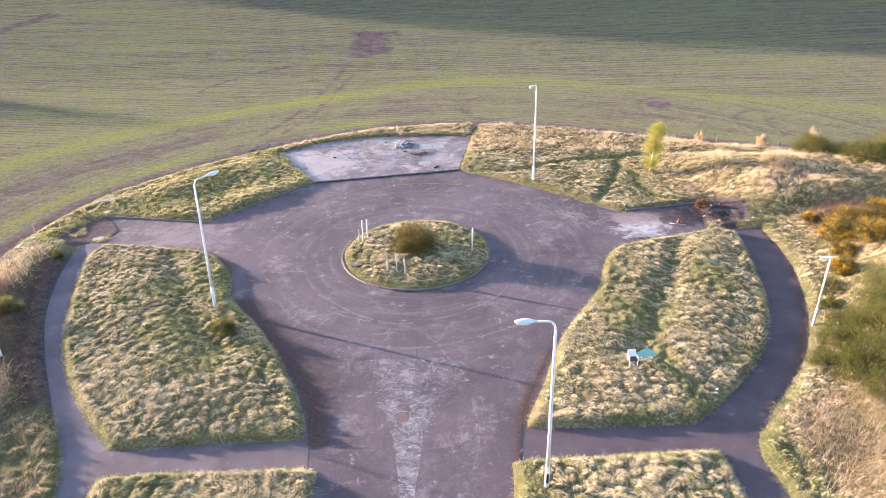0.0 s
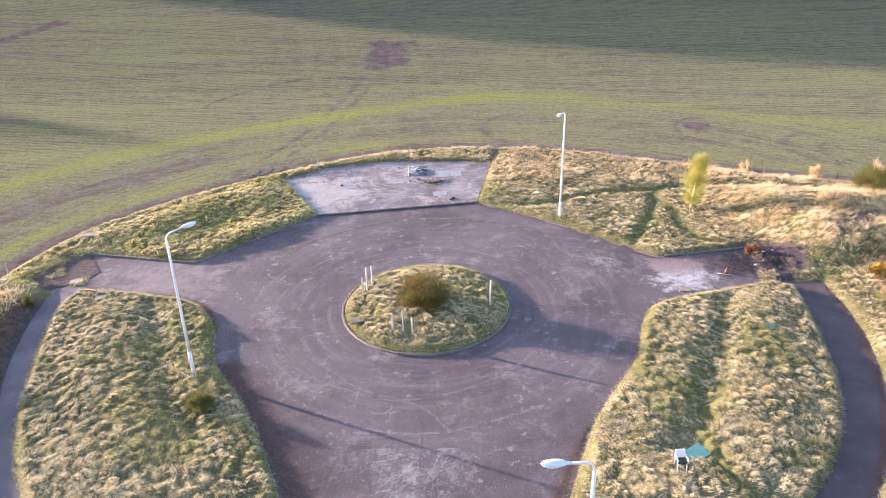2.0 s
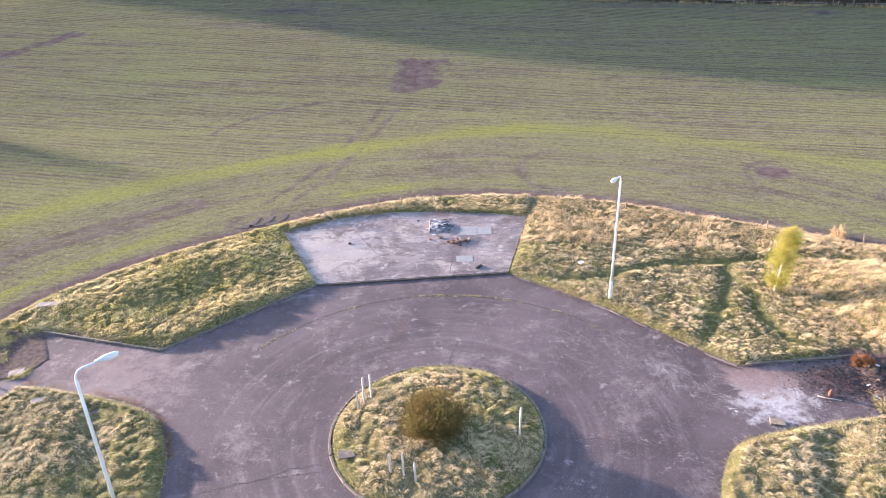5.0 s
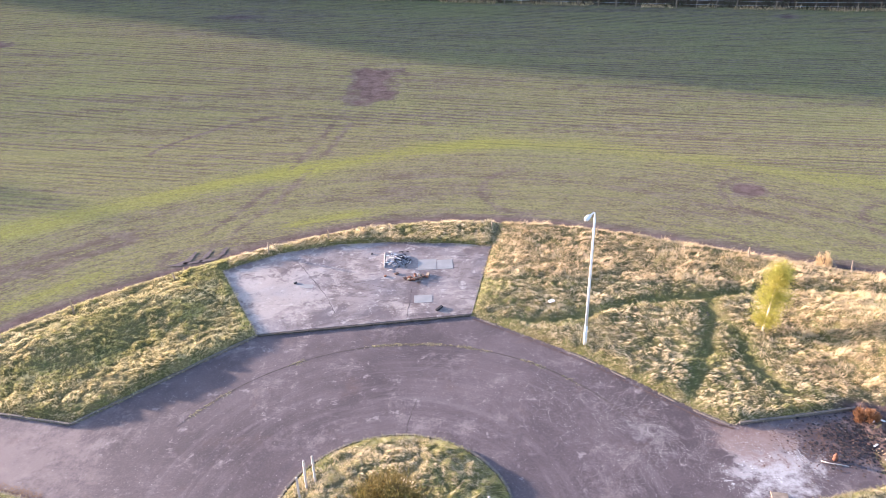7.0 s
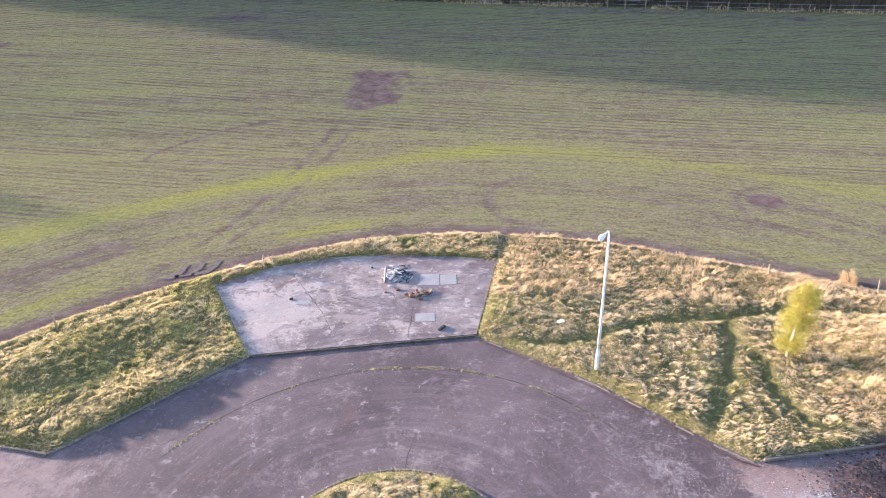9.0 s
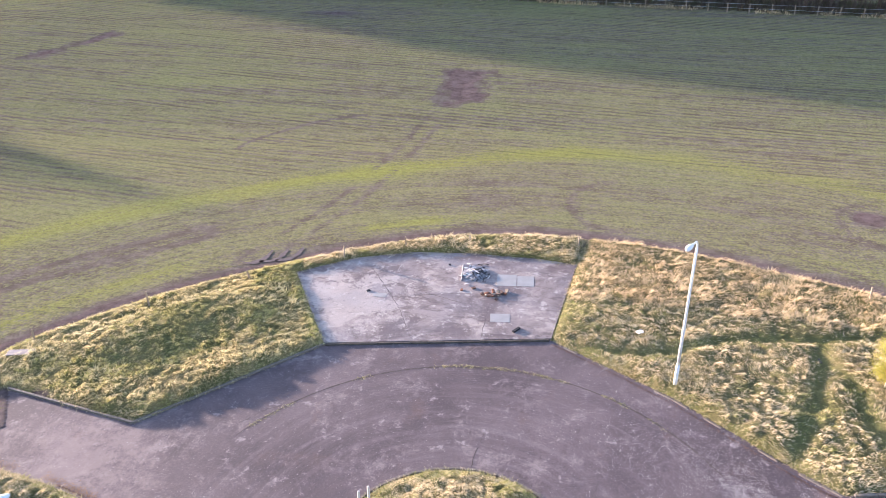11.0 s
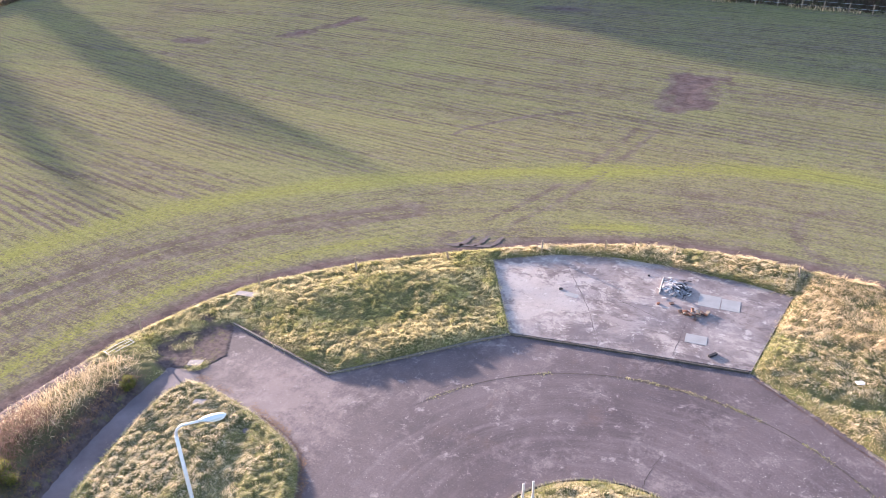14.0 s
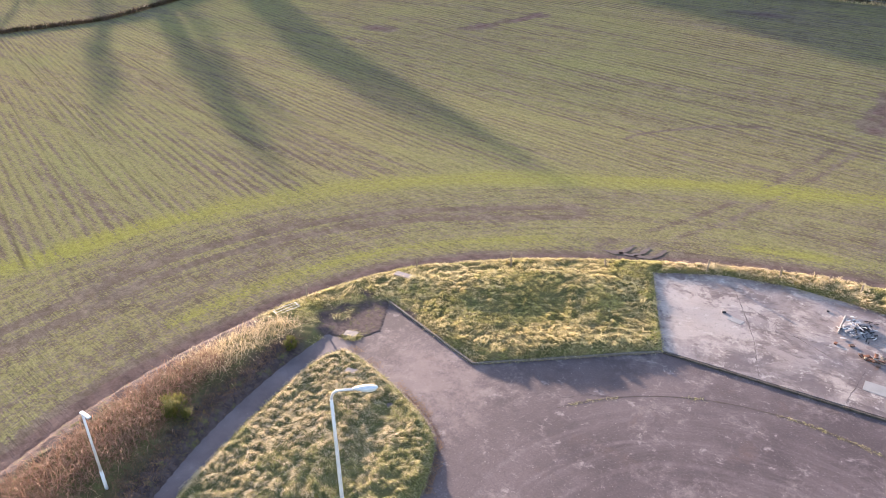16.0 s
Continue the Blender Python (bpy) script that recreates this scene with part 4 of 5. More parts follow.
DEAD_EAST = along([(15.4, 18.0), (15.0, 21.5), (15.6, 23.2), (17.5, 24.8), (19.2, 24.6), (19.5, 20.0), (18.0, 17.0)], True)
bramble(DEAD_EAST, east_height, 193, 0.33, "flattened pale dead stems beside the path", DULL_STRAW, 0.3)
GREY_STEMS = along([(-20.9, 25.6), (-22.0, 27.8), (-23.0, 28.6), (-23.6, 27.2), (-22.6, 25.0)], True)
bramble(GREY_STEMS, west_height, 201, 0.24, "pale grey dead stems on the bank beside the path", DULL_STRAW, 0.35, (0.35, 0.9))
# rusty dead bramble by the gorse
DEAD_BANK = along([(24.6, 42.0), (27.0, 44.6), (30.0, 44.2), (31.0, 41.0), (28.4, 39.8)], True)
bramble(DEAD_BANK, east_height, 195, 0.33, "rusty brown dead bramble on top of the bank")


# ---- kerbs: stones one by one ----
def kerb_stone(length, material, high=0.14, wide=0.13):
    bm = box(bmesh.new(), (length - 0.015, wide, high), None, 0.018)
    me = bpy.data.meshes.new("kerb_stone")
    bm.to_mesh(me)
    bm.free()
    me.materials.append(material)
    return me


def kerb(line, label, length=0.9, lift=0.03, closed=False, skip=0.0, material=KERB):
    """Stones laid end to end along straight pieces."""
    root = tagged(thing("kerb"), label, "kerb", kind="structure")
    rng = random.Random(len(line) * 7 + int(line[0][0] * 10))
    pts = list(map(tuple, line)) + ([tuple(line[0])] if closed else [])
    for (ax, ay), (bx, by) in zip(pts[:-1], pts[1:]):
        span = math.hypot(bx - ax, by - ay)
        n = max(1, round(span / length))
        me = kerb_stone(span / n, material)
        for i in range(n):
            if rng.random() < skip:
                continue
            t = (i + 0.5) / n
            ob = new("stone", me)
            ob.parent = root
            ob.matrix_basis = pose(ax + (bx - ax) * t, ay + (by - ay) * t, lift + rng.uniform(-0.012, 0.012), rng.uniform(-2, 2), rng.uniform(-0.8, 0.8),
                                   math.degrees(math.atan2(by - ay, bx - ax)) + rng.uniform(-0.6, 0.6))
    return root


kerb(np.array([(ISLAND[0] + (ISLAND_R + 0.02) * math.cos(a), ISLAND[1] + (ISLAND_R + 0.02) * math.sin(a)) for a in np.linspace(0, 2 * math.pi, 34, endpoint=False)]),
     "ring of worn concrete kerb stones round the island", 0.9, 0.04, True)
kerb([(-25.25, 47.9), (-17.55, 46.35), (-10.6, 53.5)], "worn concrete kerb below the grassy mound", 0.9, 0.035)
kerb([(-10.5, 53.5), (1.45, 55.3)], "dark kerb edge along the front of the slab", 0.9, 0.02, False, 0.0, DARK_KERB)
kerb([(1.5, 55.3), (7.25, 51.2), (11.75, 47.0), (13.1, 45.95)], "broken kerb along the east bank", 0.9, -0.035, False, 0.6)
kerb([(13.5, 46.0), (18.9, 46.9), (21.2, 47.4)], "kerb behind the tipped rubbish", 0.9, 0.06)

# ---- road surface details ----


def flakes(name, x, y, size, rng, z, material, label, category, tall=0.0, body=True):
    """Small irregular flat chips lying on the ground; tall gives them body."""
    n = len(x)
    a = rng.uniform(0, 2 * math.pi, n)
    corners = np.array([0.0, 0.25, 0.5, 0.75]) * 2 * math.pi
    r = np.broadcast_to(size, n)[:, None] * rng.uniform(0.5, 1.2, (n, 4))
    ang = a[:, None] + corners + rng.uniform(-0.3, 0.3, (n, 4))
    zz = z(x, y) if callable(z) else np.full(n, z)
    top = zz + (rng.uniform(0.4, 1.0, n) * np.broadcast_to(size, n) * tall if tall else 0)
    up = np.stack([x[:, None] + r * np.cos(ang), y[:, None] + r * np.sin(ang), np.repeat(top[:, None], 4, 1) + (rng.uniform(-0.25, 0.25, (n, 4)) * r * (1 if tall else 0))], axis=2)
    if not tall or not body:
        me = mesh_of(name, up.reshape(-1, 3), np.arange(n * 4).reshape(-1, 4), [])
    else:
        low = np.stack([x[:, None] + 1.15 * r * np.cos(ang), y[:, None] + 1.15 * r * np.sin(ang), np.repeat(zz[:, None] - 0.02, 4, 1)], axis=2)
        verts = np.concatenate([up, low], axis=1).reshape(-1, 3)
        b = np.arange(n)[:, None, None] * 8
        f = np.array([[0, 1, 2, 3], [0, 4, 5, 1], [1, 5, 6, 2], [2, 6, 7, 3], [3, 7, 4, 0]])[None]
        me = mesh_of(name, verts, (b + f).reshape(-1, 4), [])
    return tagged(part(name, me, material), label, category, kind="stuff")


rng = np.random.default_rng(5)
# worn splitter marking: a wedge of flaked paint that narrows to the south
v = rng.uniform(0, 1, 60000)
y_mark = 28.9 - v * 14.5
half = np.interp(y_mark, [14.0, 20.3, 22.2, 24.0, 26.4, 28.9], [0.22, 0.34, 0.56, 0.95, 1.62, 2.15])
u = rng.uniform(-1, 1, len(v))
u = np.sign(u) * np.abs(u) ** 1.15 * (1 + 0.18 * rng.normal(0, 1, len(v)) * step(y_mark, 22.0, 27.0))
x_mark = -1.76 + u * half
patchy = rough(x_mark, y_mark, 0.5, 201) * 0.4 + rough(x_mark, y_mark, 0.13, 202) * 0.6
dense = (0.62 - 0.30 * step(y_mark, 21.0, 27.5)) * half / 2.15 * 1.6
dense = dense + 0.10 * np.exp(-((y_mark - 28.3) / 0.35) ** 2)
kept = (rng.uniform(0, 1, len(v)) < dense * (0.25 + 0.75 * step(patchy, 0.36, 0.66))) & (np.hypot(x_mark + 2.12, y_mark - 24.48) > 0.34)
flakes("road_marking", x_mark[kept], y_mark[kept], rng.uniform(0.006, 0.023, kept.sum()), rng, 0.004, WHITE_PAINT, "flaking white paint of a worn splitter marking", "road marking")
cover_bm = bmesh.new()
bmesh.ops.create_circle(cover_bm, cap_ends=True, segments=20, radius=0.30, matrix=Matrix.Translation((-2.12, 24.48, 0.006)))
tagged(part("manhole_cover", cover_bm, plain("rusty_cover", (0.15, 0.10, 0.085), 0.8, 0, 0.3, 9.0)), "rusty brown round cover set flush in the asphalt", "manhole cover")
# dusty tyre arcs over the roundabout
DUST = plain("pale_road_dust", (0.28, 0.232, 0.222), 0.95, 0, 0.2, 4.0)
for arc_points, wide, amount in (([(-7.6, 35.6), (-4.76, 33.03), (-1.51, 31.43), (0.28, 28.53), (1.05, 26.68), (1.28, 23.5), (1.04, 21.0)], 0.05, 5200), ([(-9.6, 36.0), (-7.2, 33.9), (-3.4, 32.2), (-0.5, 32.5), (2.2, 33.9), (4.2, 36.0)], 0.05, 6000),
                                 ([(-11.2, 37.8), (-8.8, 33.2), (-4.8, 30.4), (-0.6, 29.9), (4.0, 31.6)], 0.06, 2600)):
    line = along(arc_points, False, 12)
    t = rng.uniform(0, len(line) - 1.001, amount)
    i = t.astype(int)
    p = line[i] + (line[i + 1] - line[i]) * (t - i)[:, None] + rng.normal(0, wide, (amount, 2))
    p = p[rough(p[:, 0], p[:, 1], 1.3, 203) + 0.5 * rough(p[:, 0], p[:, 1], 0.3, 204) > 0.55]
    flakes("tyre_dust", p[:, 0], p[:, 1], rng.uniform(0.008, 0.022, len(p)), rng, 0.003, DUST, "pale dust left along a tyre's arc", "dust")

# scattered pale rubble on the east side of the roundabout
n = 6500
x_rub = np.concatenate([rng.normal(9.6, 3.1, n), rng.normal(14.5, 2.6, 1500), rng.normal(7.0, 3.0, 500)])
y_rub = np.concatenate([45.6 - 0.35 * (x_rub[:n] - 9.6) + rng.normal(0, 2.0, n), rng.normal(44.0, 1.1, 1500), rng.normal(48.5, 1.6, 500)])
kept = (np.hypot(x_rub - ISLAND[0], y_rub - ISLAND[1]) > 6.0) & (depth_in(x_rub, y_rub, LAWN_EAST) < -0.1) & (depth_in(x_rub, y_rub, VERGE_EAST) < -0.1) & (rough(x_rub, y_rub, 1.1, 205) > 0.3)
flakes("rubble", x_rub[kept], y_rub[kept], rng.uniform(0.005, 0.023, kept.sum()) * (1 + (rng.uniform(0, 1, kept.sum()) > 0.97)), rng, 0.0, RUBBLE, "scattered pale stone chips and broken glass on asphalt", "rubble", 0.3)
x_rub, y_rub = rng.uniform(-24, 16, 5200), rng.uniform(20, 55, 5200)
kept = inside(x_rub, y_rub, ROAD)
for outline in (LAWN_WEST, LAWN_WEST_SOUTH, LAWN_EAST, LAWN_EAST_SOUTH, ROUND, VERGE_WEST, VERGE_EAST, PAD):
    kept &= depth_in(x_rub, y_rub, outline) < -0.15
flakes("grit", x_rub[kept], y_rub[kept], rng.uniform(0.006, 0.020, kept.sum()), rng, 0.0, RUBBLE, "loose pale grit on the road", "rubble", 0.5)

# ash-white burnt patch beside the tipped rubbish
ash_line = along([(11.9, 43.6), (12.8, 44.7), (14.6, 44.6), (16.3, 44.0), (16.0, 43.2), (14.2, 42.9), (13.0, 42.3), (11.8, 42.4)], True)
x_a, y_a, rng_a = scatter(ash_line, 0.09, 207, -0.5)
kept = rough(x_a, y_a, 0.7, 208) + 0.5 * rough(x_a, y_a, 0.22, 209) + 0.35 * np.clip(depth_in(x_a, y_a, ash_line), -0.5, 1) > 1.12
flakes("ash", x_a[kept], y_a[kept], rng_a.uniform(0.02, 0.05, kept.sum()), rng_a, 0.005, ASH, "pale ash spread over the asphalt", "ash")

# orange-brown leaves along the lawn rims
for line, amount in ((along([(-23.6, 43.4), (-18.7, 42.55), (-15.3, 41.2), (-13.5, 38.4)]), 2600), (along([(6.3, 31.0), (4.4, 26.6), (3.4, 24.0)]), 1500), (along([(21.9, 42.0), (21.5, 37.0), (19.8, 31.6), (17.6, 27.6)]), 1500)):
    t = rng.uniform(0, len(line) - 1.001, amount)
    i = t.astype(int)
    p = line[i] + (line[i + 1] - line[i]) * (t - i)[:, None] + rng.normal(0, 0.14, (amount, 2))
    p = p[rough(p[:, 0], p[:, 1], 0.9, 206) > 0.35]
    flakes("leaf_litter", p[:, 0], p[:, 1], rng.uniform(0.010, 0.030, len(p)), rng, 0.004, ORANGE_LITTER, "orange-brown dead leaves along the lawn edge", "leaf litter", 0.8, False)
# leaf litter drifts along the kerbs
for line, wide, amount in ((along([(-12.6, 35.2), (-11.1, 33.2), (-9.3, 30.4), (-7.6, 27.4), (-6.6, 25.0), (-6.1, 22.6)]), 1.15, 11000), (along([(5.9, 30.2), (4.3, 26.6), (3.4, 24.2), (2.9, 21.5)]), 0.30, 1500),
                           (along([(-18.7, 42.4), (-15.5, 41.2), (-13.6, 38.4)]), 0.18, 500), (along([(-17.2, 25.6), (-15.4, 23.4), (-14.4, 22.8)]), 0.22, 600),
                           (along([(1.6, 55.0), (7.1, 51.0), (11.6, 46.8), (13.2, 45.7)]), 0.12, 700), (along([(21.9, 42.0), (21.5, 37.0), (19.8, 31.6), (17.6, 27.6), (14.2, 23.7)]), 0.2, 1200)):
    amount = int(amount * 2.4)
    t = rng.uniform(0, len(line) - 1.001, amount)
    i = t.astype(int)
    p = line[i] + (line[i + 1] - line[i]) * (t - i)[:, None]
    swell = 0.35 + 0.65 * np.sin(np.pi * t / (len(line) - 1)) ** 1.2
    p = p + np.stack([np.ones(amount), np.full(amount, 0.25)], axis=1) * (np.sign(p[:1, :1]) * -1.0) * (rng.exponential(wide * 0.6, amount) * swell)[:, None]
    flakes("leaf_litter", p[:, 0], p[:, 1], rng.uniform(0.012, 0.036, amount), rng, 0.004, LITTER, "drift of dark brown dead leaves along the kerb", "leaf litter", 0.8, False)


def strip(name, line, wide, z, material, label, category):
    """A narrow flat band along a line, with an uneven edge."""
    p = np.asarray(line, dtype=float)
    d = np.gradient(p, axis=0)
    d /= np.linalg.norm(d, axis=1)[:, None]
    s = np.stack([-d[:, 1], d[:, 0]], axis=1) * (wide * (0.3 + 1.1 * rough(p[:, 0], p[:, 1], 0.35, 211)) * np.sin(np.pi * (np.arange(len(p)) + 0.5) / len(p)) ** 0.35)[:, None] * 0.5
    a, b = p - s, p + s
    verts = np.concatenate([np.c_[a, np.full(len(p), z)], np.c_[b, np.full(len(p), z)]])
    n = len(p)
    k = np.arange(n - 1)
    return tagged(part(name, mesh_of(name, verts, np.stack([k, k + 1, k + 1 + n, k + n], axis=1), []), material), label, category, kind="structure")


ring_line = np.array([(ISLAND[0] + 12.0 * math.cos(a), ISLAND[1] + 12.0 * math.sin(a)) for a in np.radians(np.linspace(28, 152, 150))])
strip("joint", ring_line, 0.11, 0.004, TAR, "open joint round the carriageway with moss in it", "joint")
for pts in ([(-1.6, 45.6), (-1.5, 46.6), (-1.25, 47.9)], [(-1.62, 30.7), (-1.55, 29.6), (-1.58, 27.6)], [(-12.5, 36.0), (-9.5, 37.2), (-6.5, 37.9)], [(-12.6, 47.0), (-11.7, 48.0), (-10.9, 48.5)],
            [(3.2, 40.4), (6.0, 40.3), (9.4, 39.6)], [(-6.6, 38.3), (-7.9, 38.0), (-9.2, 37.2)]):
    strip("crack", along(pts, False, 14) + rng.normal(0, 0.025, (14 * (len(pts) - 1) + 1, 2)), 0.04, 0.004, TAR, "dark open crack in the asphalt", "crack")
k = rng.integers(0, len(ring_line), 900)
k = k[rough(ring_line[k, 0], ring_line[k, 1], 1.1, 213) > 0.42]
spot = ring_line[k] + rng.normal(0, 0.05, (len(k), 2))
tagged(part("joint_grass", tussocks("joint_grass", spot[:, 0], spot[:, 1], none, rng, 8, (0.03, 0.10), 0.016, 0.9, (0.2, 0), None, rng.uniform(0.4, 1.1, len(k)), 0.05), GRASS),
       "moss and grass tufts growing in the road joint", "grass", kind="stuff")
# wheel ruts turning off the field edge
RUT = plain("wet_soil", (0.090, 0.070, 0.067), 0.8, 0, 0.4, 4.0)
for dx in (0.0, 1.0, 2.0):
    strip("wheel_rut", along([(-18.9 + dx, 62.0 + dx * 0.3), (-18.1 + dx, 62.2 + dx * 0.3), (-17.7 + dx, 62.8 + dx * 0.3), (-17.6 + dx, 64.0 + dx * 0.3)], False, 10), 0.42, 0.0, RUT,
          "dark muddy wheel rut at the field edge", "wheel rut")

# slab joints, patches and clutter on the pad
for pts in ([(-2.2, 55.0), (-2.1, 58.3)], [(-7.6, 58.72), (-5.8, 59.2), (-3.2, 59.6)], [(-8.85, 60.72), (-5.8, 59.3), (-3.6, 58.4)], [(-10.2, 62.3), (-9.0, 60.4), (-7.3, 57.5), (-6.0, 54.5)]):
    strip("slab_joint", along(pts, False, 24) + rng.normal(0, 0.02, (24 * (len(pts) - 1) + 1, 2)), 0.045, 0.104, SLAB_JOINT, "dark joint in the concrete slab", "joint")
for cx, cy, w, d, turn in ((-1.28, 61.4, 1.2, 1.4, 2), (-0.12, 61.4, 1.02, 1.25, 3), (-1.35, 57.1, 1.1, 0.85, 4), (-8.75, 58.8, 0.8, 0.45, -6)):
    bm = box(bmesh.new(), (w, d, 0.01), None, 0.003)
    ob = part("floor_patch", bm, NEW_CONCRETE)
    ob.matrix_basis = pose(cx, cy, 0.106, 0, 0, turn)
    tagged(ob, "smooth pale rectangular floor patch on the slab", "floor patch", "floor patches")

# burnt pile on the slab
pile = tagged(thing("burnt_pile", (-3.35, 62.0, 0.10), 4), "burnt heap of grey ash, slats and black char on the slab", "burnt pile")
rp = np.random.default_rng(9)
bm = bmesh.new()
bmesh.ops.create_icosphere(bm, subdivisions=3, radius=1.0, matrix=Matrix.Diagonal((0.80, 0.95, 0.20, 1)))
for w in bm.verts:
    w.co.z = max(w.co.z, -0.02) + (rp.uniform(-0.05, 0.06) if w.co.z > 0.05 else 0)
part("ash_heap", bm, plain("grey_ash", (0.15, 0.15, 0.16), 0.95, 0, 0.7, 5.0), pile)
for i in range(90):
    bm = box(bmesh.new(), (rp.uniform(0.12, 0.42), rp.uniform(0.03, 0.07), rp.uniform(0.02, 0.04)), None, 0.004)
    x, y = rp.normal(0.05, 0.42), rp.normal(-0.02, 0.45)
    burnt = x + rp.normal(0, 0.15) > 0.0
    ob = part("slat", bm, (CHAR, CHAR, CHAR, ASH)[i % 4] if burnt else (ASH, POST_WOOD, HOUSING)[i % 3], pile)
    ob.matrix_basis = pose(x, y, 0.05 + 0.17 * max(0, 1 - math.hypot(x, y)) + rp.uniform(0, 0.04), rp.uniform(-14, 14), rp.uniform(-14, 14), rp.uniform(0, 180))
bm = box(bmesh.new(), (0.06, 2.0, 0.12), None, 0.008)
part("edge_board", bm, POST_WOOD, pile).matrix_basis = pose(-0.80, 0.1, 0.06, 0, 0, 0)

heap = tagged(thing("debris_heap", (-1.95, 59.6, 0.10), 20), "small heap of rusty brick and brown debris on the slab", "debris")
for i in range(26):
    bm = box(bmesh.new(), (rp.uniform(0.10, 0.38), rp.uniform(0.08, 0.22), rp.uniform(0.04, 0.10)), None, 0.01)
    part("lump", bm, (RUST_RED, LITTER, FENCE_WOOD)[i % 3], heap).matrix_basis = pose(rp.normal(0, 0.42), rp.normal(0, 0.22), 0.04 + rp.uniform(0, 0.06), rp.uniform(-15, 15), rp.uniform(-15, 15), rp.uniform(0, 180))
for x, y, w, d, h, m in ((-9.55, 59.2, 0.22, 0.14, 0.08, DARK), (-0.35, 55.95, 0.55, 0.16, 0.10, CHAR), (-3.9, 59.9, 0.2, 0.14, 0.08, RUST_RED), (-3.2, 60.2, 0.26, 0.2, 0.08, LITTER), (-5.1, 63.0, 0.14, 0.12, 0.07, CHAR)):
    ob = part("brick_lump", box(bmesh.new(), (w, d, h), None, 0.012), m)
    ob.matrix_basis = pose(x, y, 0.10 + h / 2, 0, 0, rp.uniform(0, 90))
    tagged(ob, "loose dark lump of brick lying on the slab", "brick")


# ---- street lamps ----
def lantern(parent, m):
    """A drop-shaped road lantern along local +x, with a bowl below."""
    bm = bmesh.new()
    bmesh.ops.create_uvsphere(bm, u_segments=16, v_segments=10, radius=1.0, matrix=m @ Matrix.Translation((0.36, 0, 0.03)) @ Matrix.Diagonal((0.37, 0.135, 0.085, 1)))
    for f in bm.faces:
        f.smooth = True
    head = part("lantern", bm, HOUSING, parent, "grey drop-shaped lantern housing")
    bm = bmesh.new()
    bmesh.ops.create_uvsphere(bm, u_segments=14, v_segments=8, radius=1.0, matrix=m @ Matrix.Translation((0.40, 0, -0.01)) @ Matrix.Diagonal((0.29, 0.115, 0.10, 1)))
    for f in bm.faces:
        f.smooth = True
    part("bowl", bm, BOWL, head, "clouded clear bowl")
    bm = tube(bmesh.new(), [m @ Vector((-0.05, 0, 0.02)), m @ Vector((0.12, 0, 0.025))], 0.05, 8)
    part("collar", bm, GALVANISED, head)


def street_lamp(x, y, z, aim, lean=(0, 0), height=7.8, reach=0.75):
    root = tagged(thing("street_lamp", (x, y, z)), "tall pale grey steel street lamp with a curved arm, unlit", "street lamp", "street lamps")
    top = Vector((lean[0], lean[1], height))
    aim = Vector((aim[0], aim[1], 0)).normalized()
    base = top * (1.35 / height)
    part("base_section", tube(bmesh.new(), [(0, 0, -0.3), base * 0.5, base], [0.095, 0.095, 0.09], 12), GALVANISED, root)
    part("column", tube(bmesh.new(), [base, top * 0.4, top * 0.7, top * 0.955], [0.075, 0.068, 0.060, 0.052], 12), GALVANISED, root)
    bend = [top * 0.95] + [top * 0.955 + Vector((0, 0, height * 0.045)) * math.sin(a) + aim * (0.30 * (1 - math.cos(a))) for a in np.radians((15, 35, 55, 75, 90))]
    bend.append(bend[-1] + aim * (reach - 0.3) + Vector((0, 0, 0.04)))
    part("arm", tube(bmesh.new(), bend, 0.04, 10), GALVANISED, root)
    way = math.atan2(aim.y, aim.x)
    lantern(root, Matrix.Translation(bend[-1]) @ Matrix.Rotation(way, 4, "Z") @ Matrix.Rotation(radians(-4), 4, "Y"))
    bm = box(bmesh.new(), (0.10, 0.02, 0.5), None, 0.006)
    d = part("door", bm, DARK if y < 25 else HOUSING, root, "dark inspection cover" if y < 25 else "")
    d.matrix_basis = Matrix.Translation((0.0, -0.092, 0.75))
    return root


street_lamp(3.81, 19.8, 0.05, (-1, -0.12), (0.0, -0.05), 8.15)
street_lamp(7.49, 51.97, 0.1, (-0.6, -1.1), (0.02, 0.0), 7.95)
street_lamp(-13.35, 34.1, 0.3, (1.02, 0.85), (0.36, -0.2), 7.95)


def path_lamp(x, y, z, aim, height=4.1):
    root = tagged(thing("path_lamp", (x, y, z)), "short white steel path lamp with a small flat head", "path lamp", "path lamps")
    part("base_section", tube(bmesh.new(), [(0, 0, -0.3), (0, 0, 1.1)], [0.07, 0.07], 10), GALVANISED, root)
    part("column", tube(bmesh.new(), [(0, 0, 1.1), (0, 0, height)], [0.055, 0.045], 10), GALVANISED, root)
    way = math.degrees(math.atan2(aim[1], aim[0]))
    head = part("head", box(bmesh.new(), (0.62, 0.16, 0.07), None, 0.02), HOUSING, root, "small flat lamp head")
    head.matrix_basis = pose(0, 0, height + 0.02, 0, 0, way) @ Matrix.Translation((0.24, 0, 0))
    part("bowl", box(bmesh.new(), (0.40, 0.12, 0.05), None, 0.015), BOWL, head).matrix_basis = pose(0.06, 0, -0.05)


path_lamp(19.75, 30.6, 0.1, (-1, 0.1))
path_lamp(-23.5, 29.95, 0.1, (1, 0.1))


# ---- posts ----
def post(name, x, y, z, high, thick, material, tilt, label, category, group):
    bm = box(bmesh.new(), (thick, thick, high + 0.3), Matrix.Translation((0, 0, (high - 0.3) / 2)), 0.012)
    ob = part(name, bm, material)
    ob.matrix_basis = pose(x, y, z, tilt[0], tilt[1], rp.uniform(0, 90))
    tagged(ob, label, category, group)


